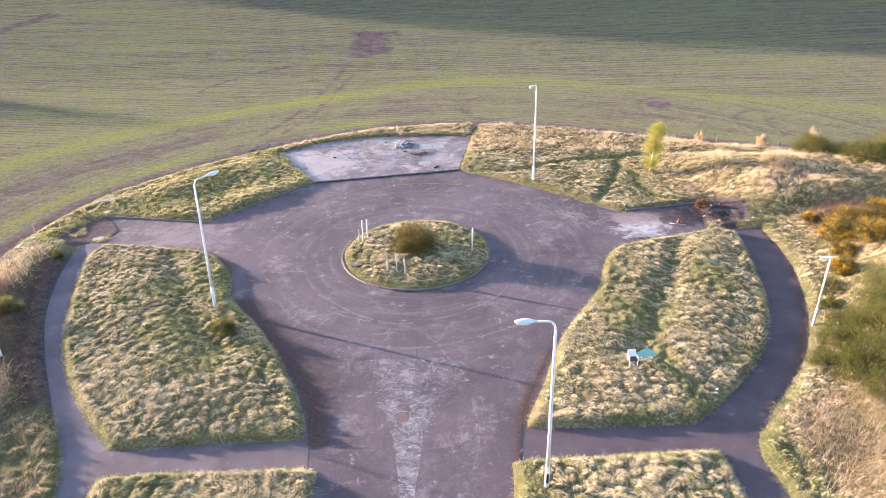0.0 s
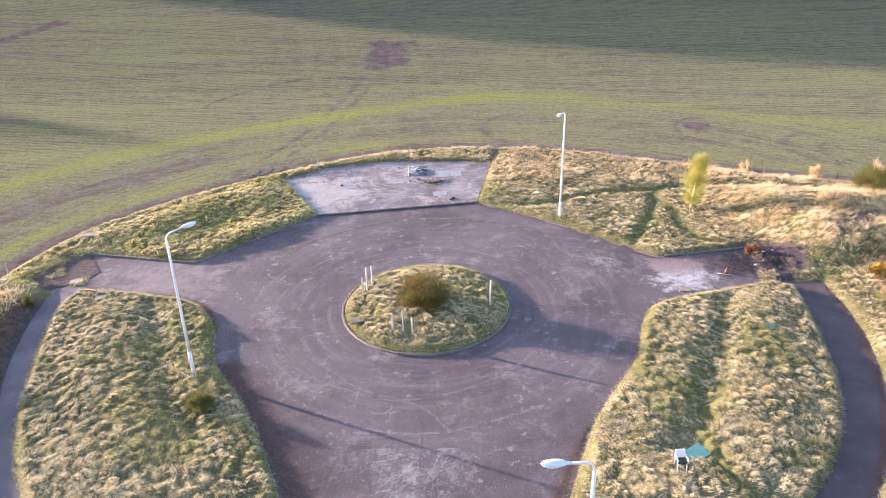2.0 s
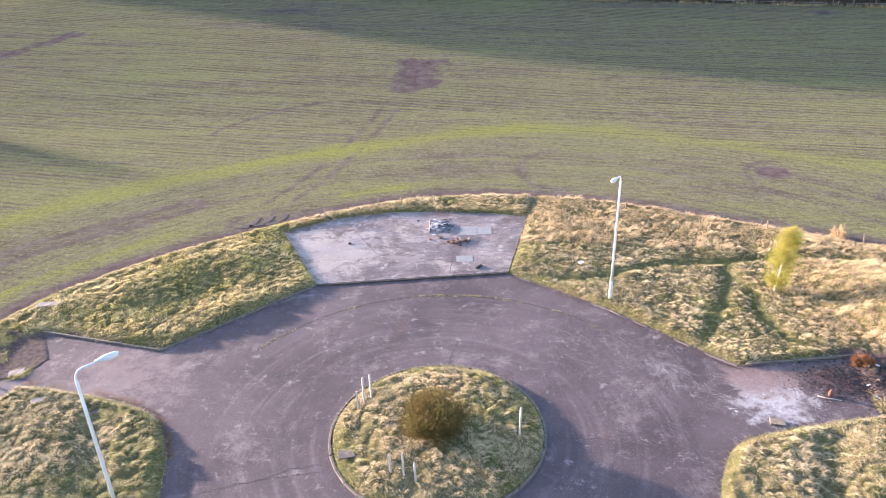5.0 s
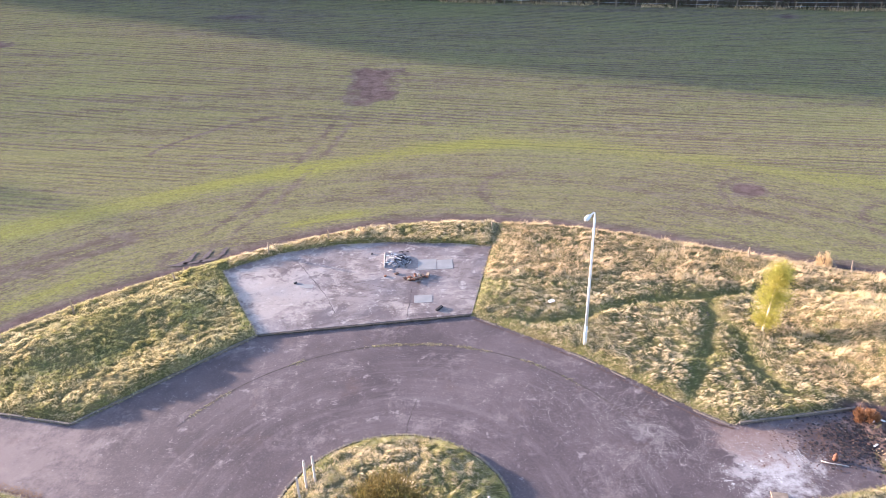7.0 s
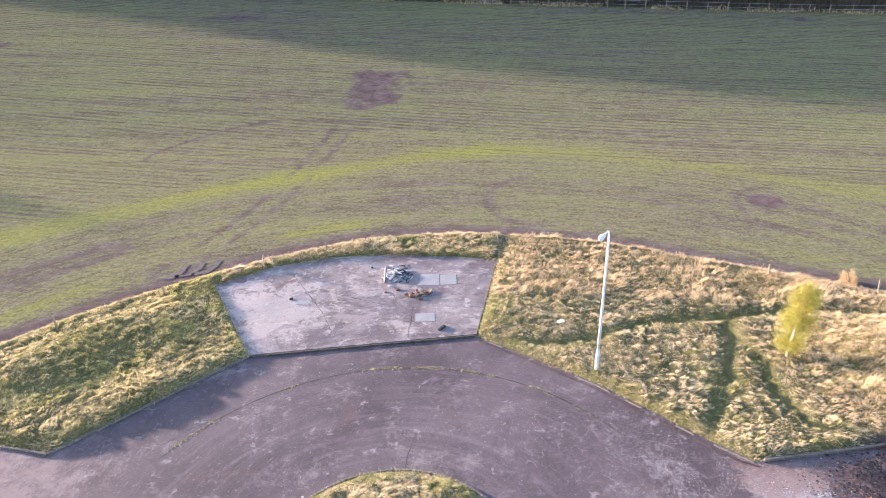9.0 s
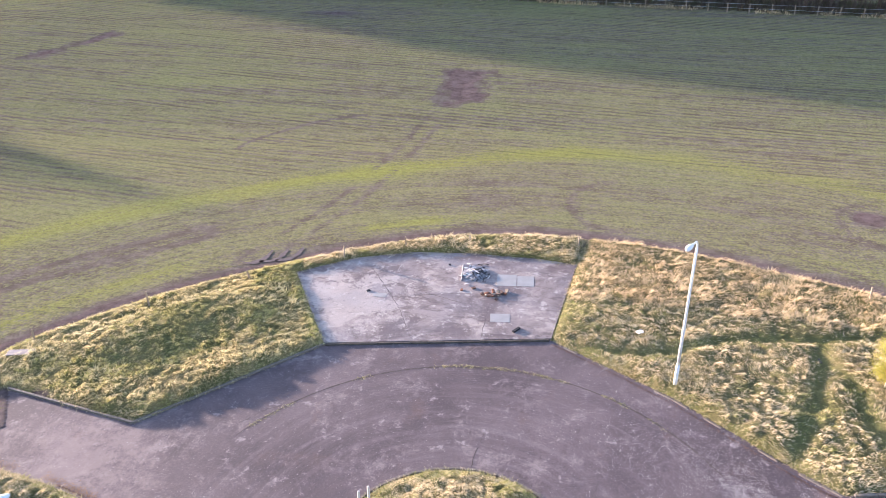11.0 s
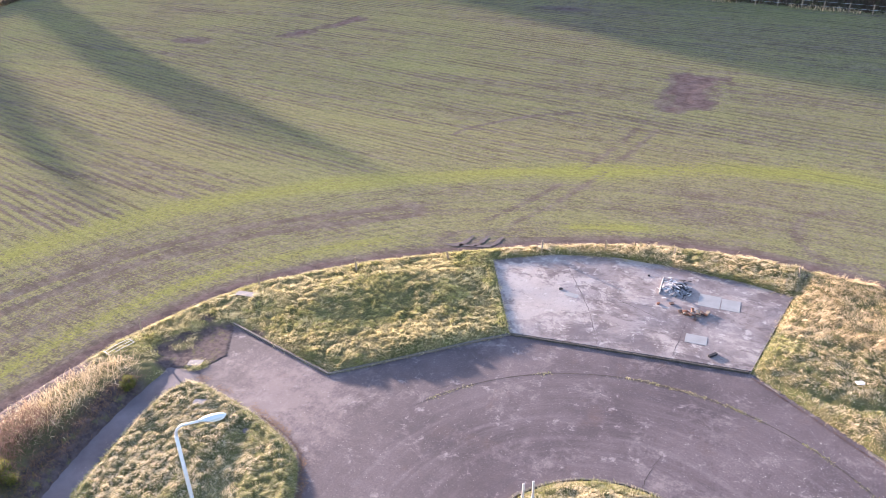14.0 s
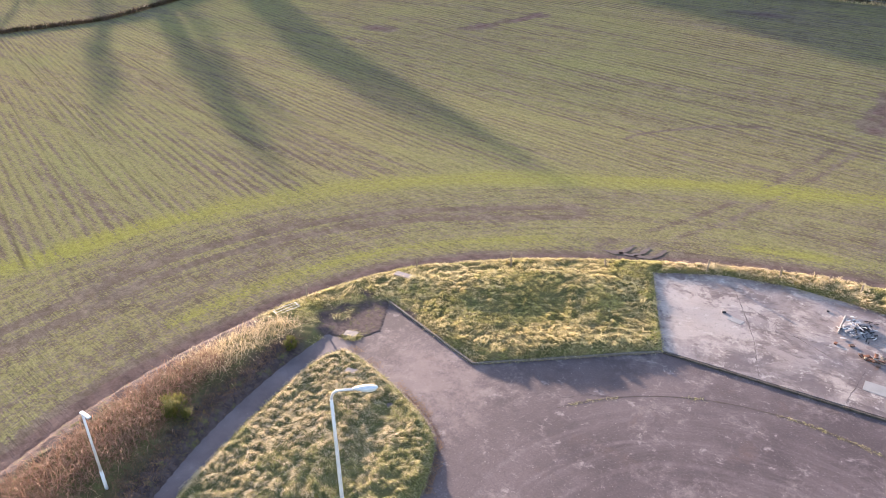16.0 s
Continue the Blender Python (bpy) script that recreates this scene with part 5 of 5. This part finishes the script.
for x, y, high in ((-3.5, 37.65, 1.05), (-2.92, 37.45, 1.2), (-2.4, 37.25, 1.05), (-5.65, 41.7, 1.1), (-5.45, 42.15, 1.5), (-5.15, 42.5, 1.35), (1.92, 40.1, 1.6)):
    post("marker_post", x, y, float(round_height(np.array([x]), np.array([y]))[0]), high, 0.085, POST_WOOD, (rp.uniform(-2, 2), rp.uniform(-3, 3)), "pale weathered wooden post standing in the island grass", "post", "island posts")
for x, y, high in ((-29.3, 44.9, 0.9), (-26.6, 51.7, 0.8), (-22.15, 55.9, 1.0), (-17.4, 59.6, 0.7), (-12.2, 63.1, 0.9), (-8.4, 65.0, 0.9), (-4.2, 66.2, 0.6), (3.2, 66.6, 0.6), (10.5, 65.2, 0.6), (19.5, 61.3, 0.9), (25.0, 59.2, 0.9), (30.0, 57.6, 0.8)):
    post("fence_post", x, y, 0.15, high, 0.09, FENCE_WOOD, (rp.uniform(-5, 5), rp.uniform(-5, 5)), "grey-brown wooden fence post at the field edge", "fence post", "field fence posts")


# ---- shrubs and trees ----
def shrub(name, x, y, z, radius, high, count, colours, label, flowers=None, wide=0.03, seed=0):
    """A broom-like shrub: woody stems, then many fine upright sprays with gaps."""
    r = np.random.default_rng(seed + 300)
    root = tagged(thing(name, (x, y, z)), label, "shrub")
    bm = bmesh.new()
    for i in range(9):
        a, out = r.uniform(0, 6.28), r.uniform(0.25, 0.7) * radius
        tube(bm, [(0, 0, -0.1), (out * 0.4 * math.cos(a), out * 0.4 * math.sin(a), high * 0.3), (out * math.cos(a), out * math.sin(a), high * r.uniform(0.55, 0.8))], [0.035, 0.025, 0.010], 5, False)
    part("stems", bm, BARK, root)
    clumps = max(12, int(count / 45))
    count = int(count * 3.2)
    a, b = r.uniform(0, 6.28, clumps), np.arccos(r.uniform(-0.05, 1, clumps))
    reach = r.uniform(0.45, 0.95, clumps)
    c = np.stack([np.cos(a) * np.sin(b) * radius, np.sin(a) * np.sin(b) * radius, 0.12 * high + np.cos(b) * high * 0.8], axis=1) * reach[:, None]
    k = r.integers(0, clumps, count)
    p = c[k] + r.normal(0, 1, (count, 3)) * np.array([radius * 0.17, radius * 0.17, high * 0.10])
    p[:, 2] = np.maximum(p[:, 2], 0.02)
    way = p[:, :2] + r.normal(0, 0.8 * radius, (count, 2))
    way /= np.linalg.norm(way, axis=1)[:, None] + 1e-6
    part("foliage", blades("foliage", p, way, r.uniform(0.09, 0.21, count) * max(0.8, high / 2), wide * 1.2, r.uniform(0.1, 1.3, count)), colours, root)
    if flowers is not None:
        pick = r.integers(0, clumps, count // 2)
        pick = pick[(pick * 7919 % 10) < 4]
        f = c[pick] + r.normal(0, 1, (len(pick), 3)) * np.array([radius * 0.15, radius * 0.15, high * 0.09]) + np.array([0, 0, 0.12])
        fa = r.uniform(0, 6.28, len(pick))
        part("blossom", blades("blossom", f, np.stack([np.cos(fa), np.sin(fa)], axis=1), 0.09, 0.06, r.uniform(0.2, 1.2, len(pick))), flowers, root, "bright yellow gorse blossom")["kind"] = "stuff"
    return root


BROOM = make_grass("broom_green", (0.115, 0.112, 0.026), (0.235, 0.205, 0.052), (0.105, 0.125, 0.022), 0.5)
BROOM_BROWN = make_grass("broom_olive_brown", (0.125, 0.092, 0.026), (0.235, 0.175, 0.048), (0.11, 0.11, 0.025), 0.4)
BLOSSOM = make_grass("gorse_blossom", (0.54, 0.31, 0.015), (0.64, 0.40, 0.025), (0.40, 0.27, 0.03), 0.2)
DEAD_ORANGE = make_grass("dead_orange_needles", (0.25, 0.12, 0.055), (0.34, 0.18, 0.09), (0.18, 0.10, 0.05), 0.2)
SPRING_LEAF = make_grass("fresh_spring_leaves", (0.42, 0.38, 0.07), (0.56, 0.50, 0.12), (0.34, 0.35, 0.06), 0.4)


def on(height, x, y):
    return float(height(np.array([float(x)]), np.array([float(y)]))[0])


shrub("broom_bush", -1.95, 40.5, on(round_height, -1.95, 40.5) - 0.05, 1.5, 1.65, 3600, BROOM_BROWN, "olive-brown broom bush in the middle of the island", None, 0.028, 1)
shrub("broom_bush", -12.25, 31.7, on(west_lawn_height, -12.2, 31.7) - 0.05, 0.75, 0.85, 900, BROOM, "low green-brown broom bush in the tussocks", None, 0.026, 2)
shrub("broom_bush", -25.4, 34.3, on(west_height, -25.4, 34.3), 0.75, 1.1, 900, BROOM, "small yellow-green broom at the edge of the bramble", None, 0.026, 3)
shrub("broom_bush", -25.8, 41.0, on(west_height, -25.8, 41.0), 0.4, 0.7, 400, BROOM, "small yellow-green broom at the edge of the bramble", None, 0.026, 4)
for i, (x, y, r, h, n) in enumerate(((18.7, 27.0, 0.9, 0.8, 900), (19.9, 28.3, 1.3, 1.3, 1800), (20.9, 30.0, 1.0, 1.2, 1300), (19.4, 25.6, 1.1, 1.2, 1400), (21.6, 28.0, 1.7, 2.0, 3400), (22.8, 30.2, 1.5, 2.0, 2800), (20.2, 26.2, 1.3, 1.6, 2200), (22.2, 25.4, 1.8, 2.2, 2600), (24.2, 28.0, 1.8, 2.2, 2200),
                                     (23.8, 32.3, 1.2, 1.6, 1500), (21.3, 32.0, 0.6, 0.9, 600), (22.2, 33.8, 0.7, 0.9, 600), (19.6, 24.0, 1.2, 1.4, 1500), (21.0, 22.0, 1.6, 1.8, 1800))):
    shrub("broom_bush", x, y, on(east_height, x, y) - 0.05, r, h, n, BROOM, "dense green broom bush on the bank beside the path", None, 0.020, 10 + i)
for i, (x, y, r, h) in enumerate(((25.4, 39.4, 1.2, 1.4), (26.6, 40.4, 1.3, 1.5), (26.4, 37.6, 1.2, 1.4), (28.2, 39.8, 1.2, 1.4), (25.2, 42.3, 0.5, 0.8), (23.6, 35.0, 0.7, 1.0), (24.6, 37.0, 0.7, 0.8))):
    shrub("gorse_bush", x, y, on(east_height, x, y) - 0.05, r, h, 1500, BROOM_BROWN, "gorse bush in yellow flower on the bank", BLOSSOM, 0.03, 30 + i)
for i, (x, y, r, h) in enumerate(((30.6, 53.6, 1.5, 1.9), (33.6, 50.6, 1.9, 2.1), (36.0, 52.0, 2.0, 2.2), (38.0, 49.0, 2.0, 2.2), (32.4, 52.4, 1.2, 1.2))):
    shrub("broom_bush", x, y, on(east_height, x, y) - 0.05, r, h, 2400, BROOM, "green broom bush at the back of the bank", None, 0.026, 40 + i)
for i, (x, y, r, h) in enumerate(((26.0, 50.4, 1.5, 1.2), (24.0, 60.6, 0.5, 1.3), (28.6, 58.2, 0.5, 1.4), (30.9, 54.2, 0.5, 2.5))):
    shrub("dry_shrub", x, y, on(east_height, x, y) - 0.05, r, h, 900, RANK_GRASS, "leafless straw-coloured shrub in the dry grass", None, 0.03, 50 + i)
shrub("dead_conifer", 19.2, 46.1, 0.05, 0.45, 0.75, 700, DEAD_ORANGE, "dead orange-brown conifer dumped among rubbish", None, 0.03, 60)


def young_birch(x, y, z, high):
    r = np.random.default_rng(77)
    root = tagged(thing("birch_tree", (x, y, z)), "young birch in fresh yellow-green leaf with pale trunk", "tree")
    spine = [Vector((0, 0, -0.2)), Vector((0.08, 0, high * 0.3)), Vector((0.18, 0.05, high * 0.6)), Vector((0.42, 0.08, high))]
    part("trunk", tube(bmesh.new(), spine, [0.07, 0.055, 0.035, 0.010], 8), BIRCH_BARK, root, "slim pale trunk")
    bm, ends = bmesh.new(), []
    for i in range(85):
        t = r.uniform(0.04, 0.97)
        a = r.uniform(0, 6.28)
        s = Vector((0.42 * t ** 1.6, 0.06 * t, high * t))
        out = (0.20 + 0.72 * math.sin(min(1, (1 - t) * 1.3) * 1.57) ** 0.9 * min(1, 0.45 + t * 2)) * r.uniform(0.4, 1.1)
        e = s + Vector((math.cos(a) * out, math.sin(a) * out, out * 0.75))
        tube(bm, [s, (s + e) / 2 + Vector((0, 0, 0.05)), e], [0.018, 0.012, 0.005], 4, False)
        ends += [(s + (e - s) * f) for f in (0.35, 0.55, 0.75, 0.9, 1.0)]
    part("limbs", bm, BARK, root)
    e = np.array([tuple(v) for v in ends])
    k = r.integers(0, len(e), 17000)
    p = e[k] + r.normal(0, 0.17, (len(k), 3))
    a = r.uniform(0, 6.28, len(k))
    part("crown", blades("crown", p, np.stack([np.cos(a), np.sin(a)], axis=1), r.uniform(0.04, 0.08, len(k)), 0.04, r.uniform(0.2, 1.3, len(k))), SPRING_LEAF, root, "thin crown of small yellow-green leaves")


young_birch(17.2, 53.0, on(east_height, 17.2, 53.0), 3.9)


# ---- tipped rubbish, chair, boards, slabs ----
def garden_chair(x, y, z, turn):
    root = tagged(thing("garden_chair", (x, y, z), turn), "white plastic chair with a dark seat abandoned in tussock grass", "chair")
    for sx in (-0.2, 0.2):
        for sy in (-0.2, 0.2):
            part("leg", tube(bmesh.new(), [(sx * 1.1, sy * 1.1, 0), (sx, sy, 0.42)], 0.018, 6), WHITE_PLASTIC, root)
        part("armrest", box(bmesh.new(), (0.05, 0.44, 0.03), Matrix.Translation((sx * 1.2, 0, 0.62)), 0.01), WHITE_PLASTIC, root)
        part("arm_support", tube(bmesh.new(), [(sx * 1.2, -0.19, 0.42), (sx * 1.2, -0.19, 0.62)], 0.016, 6), WHITE_PLASTIC, root)
    part("seat", box(bmesh.new(), (0.46, 0.44, 0.05), Matrix.Translation((0, 0, 0.44)), 0.015), DARK, root, "dark seat pad")
    root.scale = (0.88, 0.88, 0.88)
    part("backrest", box(bmesh.new(), (0.46, 0.05, 0.44), Matrix.Translation((0, 0.23, 0.66)) @ Matrix.Rotation(radians(-12), 4, "X"), 0.015), WHITE_PLASTIC, root)


garden_chair(9.1, 27.2, on(east_lawn_height, 9.1, 27.2) - 0.02, 4)


def flat_piece(name, x, y, z, w, d, h, turn, material, label, category, tilt=(0, 0)):
    ob = part(name, box(bmesh.new(), (w, d, h), None, min(w, d, h) * 0.2), material)
    ob.matrix_basis = pose(x, y, z + h / 2, tilt[0], tilt[1], turn)
    return tagged(ob, label, category)


flat_piece("board", 10.0, 28.0, on(east_lawn_height, 10.0, 28.0) + 0.10, 0.95, 0.7, 0.03, 28, TEAL, "teal green board lying in the tussocks", "board", (4, -5))
flat_piece("board", 16.7, 37.1, on(east_lawn_height, 16.7, 37.1) + 0.12, 0.45, 0.2, 0.03, -25, TEAL, "scrap of teal sheet lying in the tussocks", "board", (5, 6))
flat_piece("concrete_slab", -5.6, 38.7, on(round_height, -5.6, 38.7) + 0.02, 0.75, 0.5, 0.06, 15, KERB, "grey cover slab set in the island grass", "cover slab")
flat_piece("concrete_slab", -21.6, 41.6, on(west_lawn_height, -21.6, 41.6) - 0.02, 0.6, 0.35, 0.05, 20, PALE_SLAB, "pale slab lying in the tussock grass", "slab")
flat_piece("concrete_slab", -24.5, 44.15, on(west_height, -24.5, 44.15) - 0.04, 0.75, 0.5, 0.08, 25, PALE_SLAB, "pinkish concrete slab on bare soil", "slab")
flat_piece("concrete_slab", -26.4, 50.4, on(west_height, -26.4, 50.4) + 0.0, 1.4, 0.5, 0.04, 12, PALE_SLAB, "pale flat panel lying at the field edge", "panel")
flat_piece("cover", -12.95, 34.55, on(west_lawn_height, -12.95, 34.55) + 0.02, 0.5, 0.4, 0.06, 20, KERB, "grey cover slab beside the lamp", "cover slab")
flat_piece("board", 6.2, 56.0, on(east_height, 6.2, 56.0) + 0.1, 0.35, 0.25, 0.05, 30, WHITE_PLASTIC, "white scrap lying in the grass", "scrap")
flat_piece("board", 13.6, 41.75, 0.02, 0.65, 0.4, 0.06, -10, FENCE_WOOD, "brown board lying at the kerb", "board")
for i in range(46):
    x, y = rp.normal(19.9, 1.0), rp.normal(45.0, 0.9)
    m = (CHAR, FENCE_WOOD, CHAR, RUST_RED, CHAR, LITTER, CHAR, HOUSING, LITTER)[i % 9]
    flat_piece("rubbish", x, y, max(0.0, on(east_height, x, y)) + rp.uniform(0.0, 0.08), rp.uniform(0.08, 0.30), rp.uniform(0.05, 0.14), rp.uniform(0.015, 0.05), rp.uniform(0, 180), m,
               "tipped rubbish: scraps of plastic, char and board", "rubbish", (rp.uniform(-15, 15), rp.uniform(-15, 15)))
for i, (x, y) in enumerate(((21.8, 43.4), (22.6, 44.2), (23.6, 41.8), (17.6, 25.6), (16.4, 22.6), (23.1, 39.4), (12.6, 25.3), (8.9, 26.0), (24.6, 45.6))):
    flat_piece("litter_scrap", x, y, on(east_height if x > 12.7 else east_lawn_height, x, y) + 0.1, 0.14, 0.09, 0.04, 37 * i, HOUSING, "small white scrap of litter in the grass", "litter", (10, 8))
bm = tube(bmesh.new(), [(-0.7, 0.25, 0.05), (-0.3, 0.05, 0.06), (0.2, -0.05, 0.05), (0.7, -0.2, 0.04)], 0.035, 6)
ob = part("stick", bm, POST_WOOD)
ob.matrix_basis = pose(16.6, 43.5, 0) @ Matrix.Diagonal((0.7, 0.7, 0.7, 1))
tagged(ob, "bent pale stick lying on the asphalt", "stick")
bm = tube(bmesh.new(), [(0, 0, 0), (0, 0, 0.3), (0, 0, 0.42), (0, 0, 0.5)], [0.13, 0.13, 0.06, 0.05], 10)
ob = part("gas_bottle", bm, RUST_RED)
ob.matrix_basis = pose(16.7, 43.75, 0) @ Matrix.Diagonal((0.75, 0.75, 0.75, 1))
tagged(ob, "small rusty bottle standing on the asphalt", "bottle")
n = 1100
x_c, y_c = rng.normal(18.3, 1.1, n), rng.normal(44.9, 0.9, n)
flakes("char_litter", x_c, y_c, rng.uniform(0.03, 0.09, n), rng, lambda x, y: np.maximum(0.0, east_height(x, y)) + 0.01, CHAR, "charred black litter round the tipped rubbish", "char", 0.8, False)
n = 1500
x_c, y_c = rng.normal(17.3, 1.3, n), rng.normal(44.6, 0.8, n)
flakes("char_litter", x_c, y_c, rng.uniform(0.02, 0.06, n), rng, lambda x, y: np.maximum(0.0, east_height(x, y)) + 0.01, LITTER, "brown plant litter over the asphalt", "litter", 0.8, False)


gate = tagged(thing("metal_hurdle", (-28.85, 43.1, on(west_height, -28.85, 43.1) + 0.10), 82), "bent galvanised metal hurdle lying on the grass bank", "hurdle")
gate.rotation_euler.x = radians(5)
gate.scale = (0.8, 0.8, 0.8)
for sx in (-0.9, 0.9):
    part("end_bar", tube(bmesh.new(), [(sx, -0.3, 0), (sx, 0.3, 0)], 0.022, 6), GALVANISED, gate)
for sy in (-0.3, 0.0, 0.3):
    part("rail", tube(bmesh.new(), [(-0.9, sy, 0), (0, sy, 0.04), (0.9, sy, 0)], 0.016, 6), GALVANISED, gate)


# ---- far edge: wood, fence, hedge ----
def wood_tree(seed, high, crown, leafy):
    r = np.random.default_rng(seed)
    root = tagged(thing("wood_tree"), "dark leafless woodland tree beyond the field", "tree", "woodland trees")
    part("trunk", tube(bmesh.new(), [(0, 0, -0.3), (0.1, 0.05, high * 0.4), (0.0, 0.2, high * 0.9)], [high * 0.02, high * 0.014, high * 0.004], 7), BARK, root)
    bm = bmesh.new()
    tips = []
    for i in range(16):
        t, a = r.uniform(0.2, 0.9), r.uniform(0, 6.28)
        s = Vector((0.05, 0.1 * t, high * t))
        out = crown * r.uniform(0.5, 1.0) * (1.15 - t)
        e = s + Vector((math.cos(a) * out, math.sin(a) * out, out * 0.8))
        tube(bm, [s, (s + e) / 2, e], [high * 0.006, high * 0.004, high * 0.0015], 4, False)
        tips += [s + (e - s) * f for f in (0.3, 0.5, 0.7, 0.85, 1.0, 1.1)]
    part("limbs", bm, BARK, root)
    e = np.array([tuple(v) for v in tips])
    k = r.integers(0, len(e), leafy)
    a = r.uniform(0, 6.28, leafy)
    p = e[k] + r.normal(0, crown * 0.13, (leafy, 3))
    part("crown", blades("crown", p, np.stack([np.cos(a), np.sin(a)], axis=1), r.uniform(0.5, 1.3, leafy), 0.22 * crown / 3.0 * (3.6 if crown > 7 else 1.0), r.uniform(0, 1.2, leafy)), WOOD_TWIGS, root)
    return root


WOOD_TWIGS = make_grass("wood_twigs", (0.07, 0.052, 0.042), (0.11, 0.085, 0.065), (0.06, 0.07, 0.03), 0.4)
low_tree, tall_tree, bare_tree = wood_tree(401, 12.0, 3.2, 900), wood_tree(402, 26.0, 7.5, 620), wood_tree(403, 26.0, 6.0, 380)
bare_tree.matrix_basis = pose(-288.0, 128.0, float(rise(-288.0, 128.0)))
low_tree.matrix_basis = pose(-3.0, 148.0, float(rise(-3.0, 148.0)))
rw = random.Random(11)
EDGE_A, EDGE_B = Vector((115.0, 126.5)), Vector((-90.0, 150.0))
for i in range(64):
    t = i / 63
    p = EDGE_A.lerp(EDGE_B, t) + Vector((0.11, 0.994)) * (3.0 + rw.uniform(0, 1) * (2 if i % 2 else 9))
    s = rw.uniform(0.6, 1.05)
    copy_thing(low_tree, pose(p.x, p.y, float(rise(p.x, p.y)), 0, 0, rw.uniform(0, 360)) @ Matrix.Diagonal((s, s, s, 1)))
# the tall wood far to the west whose shade lies over the field
tall_tree.matrix_basis = pose(-300.0, 330.0, float(rise(-300.0, 330.0)))
SHADE_EDGE = along([(112.0, 70.0), (84.0, 78.4), (58.0, 87.0), (45.0, 90.0), (28.0, 96.4), (5.0, 105.8), (-11.0, 115.5), (-28.0, 122.0), (-52.0, 131.5), (-70.0, 138.5)], False, 2)
CLIMB = math.tan(SUN_ELEVATION)


def shade_tree(kind, x, y, far):
    """A tree on the way to the sun whose top shades the field at x, y."""
    bx, by = x + SUN_FROM.x * far, y + SUN_FROM.y * far
    foot = float(rise(bx, by))
    s = (far * CLIMB + float(rise(x, y)) - foot) / 25.5
    copy_thing(kind, pose(bx, by, foot, 0, 0, rw.uniform(0, 360)) @ Matrix.Diagonal((s, s, s, 1)))


for i in range(11):
    for j, (x, y) in enumerate(SHADE_EDGE):
        u = 5.0 + 7.0 * i + 2.2 * (j % 3)
        shade_tree(tall_tree, x + 0.40 * u, y + 0.916 * u, rw.uniform(255, 285))
for x, y in ((-29, 71.7), (-36, 75.5), (-40, 72.5), (-45, 77.5), (-48, 74.5), (-47, 56.2), (-54, 59.5), (-60, 66), (-64, 62), (-70, 68), (-60, 82), (-74, 86), (-81, 56.5), (-88, 61)):
    shade_tree(bare_tree, x, y, rw.uniform(188, 215))

# undergrowth and fence before the wood
n = 22000
t = rng.uniform(0, 1, n)
away = rng.uniform(0.6, 7.0, n)
ux, uy = 115 - 205 * t + 0.11 * away, 126.5 + 23.5 * t + 0.994 * away
a = rng.uniform(0, 6.28, n)
tagged(part("undergrowth", blades("undergrowth", np.c_[ux, uy, rise(ux, uy) - 0.05], np.c_[np.cos(a), np.sin(a)], rng.uniform(0.6, 1.8, n) * (0.5 + 0.16 * away), 0.12, rng.uniform(0.1, 1.0, n)), WOOD_TWIGS),
       "dark brush under the woodland edge", "undergrowth", kind="stuff")
n = 8000
t, away = rng.uniform(0, 1, n), rng.uniform(-0.4, 1.8, n)
a = rng.uniform(0, 6.28, n)
ux, uy = 115 - 205 * t + 0.11 * away, 126.5 + 23.5 * t + 0.994 * away
clump = rough(ux, uy, 4.0, 221) > 0.42
tagged(part("edge_grass", blades("edge_grass", np.c_[ux, uy, rise(ux, uy) - 0.05][clump], np.c_[np.cos(a), np.sin(a)][clump], rng.uniform(0.3, 0.9, n)[clump], 0.09, rng.uniform(0.3, 1.2, n)[clump]), RANK_GRASS),
       "pale dry grass along the woodland fence", "grass", kind="stuff")
fence = tagged(thing("wood_fence"), "post and wire fence along the woodland edge", "fence")
bm = box(bmesh.new(), (0.14, 0.14, 1.6), Matrix.Translation((0, 0, 0.5)), 0.02)
fence_post = part("post", bm, FENCE_WOOD, fence)
fence_post.matrix_basis = pose(115, 126.5, float(rise(115.0, 126.5)))
for i in range(1, 70):
    p = EDGE_A.lerp(EDGE_B, i / 69)
    ob = new("post", fence_post.data)
    ob.parent = fence
    ob.matrix_basis = pose(p.x + rw.uniform(-0.2, 0.2), p.y + rw.uniform(-0.2, 0.2), float(rise(p.x, p.y)), rw.uniform(-4, 4), rw.uniform(-4, 4), 20)
for h in (0.55, 1.15):
    part("wire", tube(bmesh.new(), [(115 - 20.5 * q, 126.5 + 2.35 * q, float(rise(115 - 20.5 * q, 126.5 + 2.35 * q)) + h) for q in range(11)], 0.012, 4), HOUSING, fence)

HEDGE = along([(-150.0, 20.0), (-153.0, 48.0), (-153.4, 69.7), (-150.0, 104.0), (-147.0, 140.0)])
n = 15000
t = rng.uniform(0, len(HEDGE) - 1.001, n)
i = t.astype(int)
p = HEDGE[i] + (HEDGE[i + 1] - HEDGE[i]) * (t - i)[:, None] + rng.normal(0, 0.45, (n, 2))
a = rng.uniform(0, 6.28, n)
tagged(part("hedge", blades("hedge", np.c_[p, rise(p[:, 0], p[:, 1]) + rng.uniform(-0.1, 0.5, n)], np.c_[np.cos(a), np.sin(a)], rng.uniform(0.4, 0.9, n), 0.12, rng.uniform(0, 1.0, n)), WOOD_TWIGS),
       "low brown field hedge far across the crop", "hedge", kind="stuff")
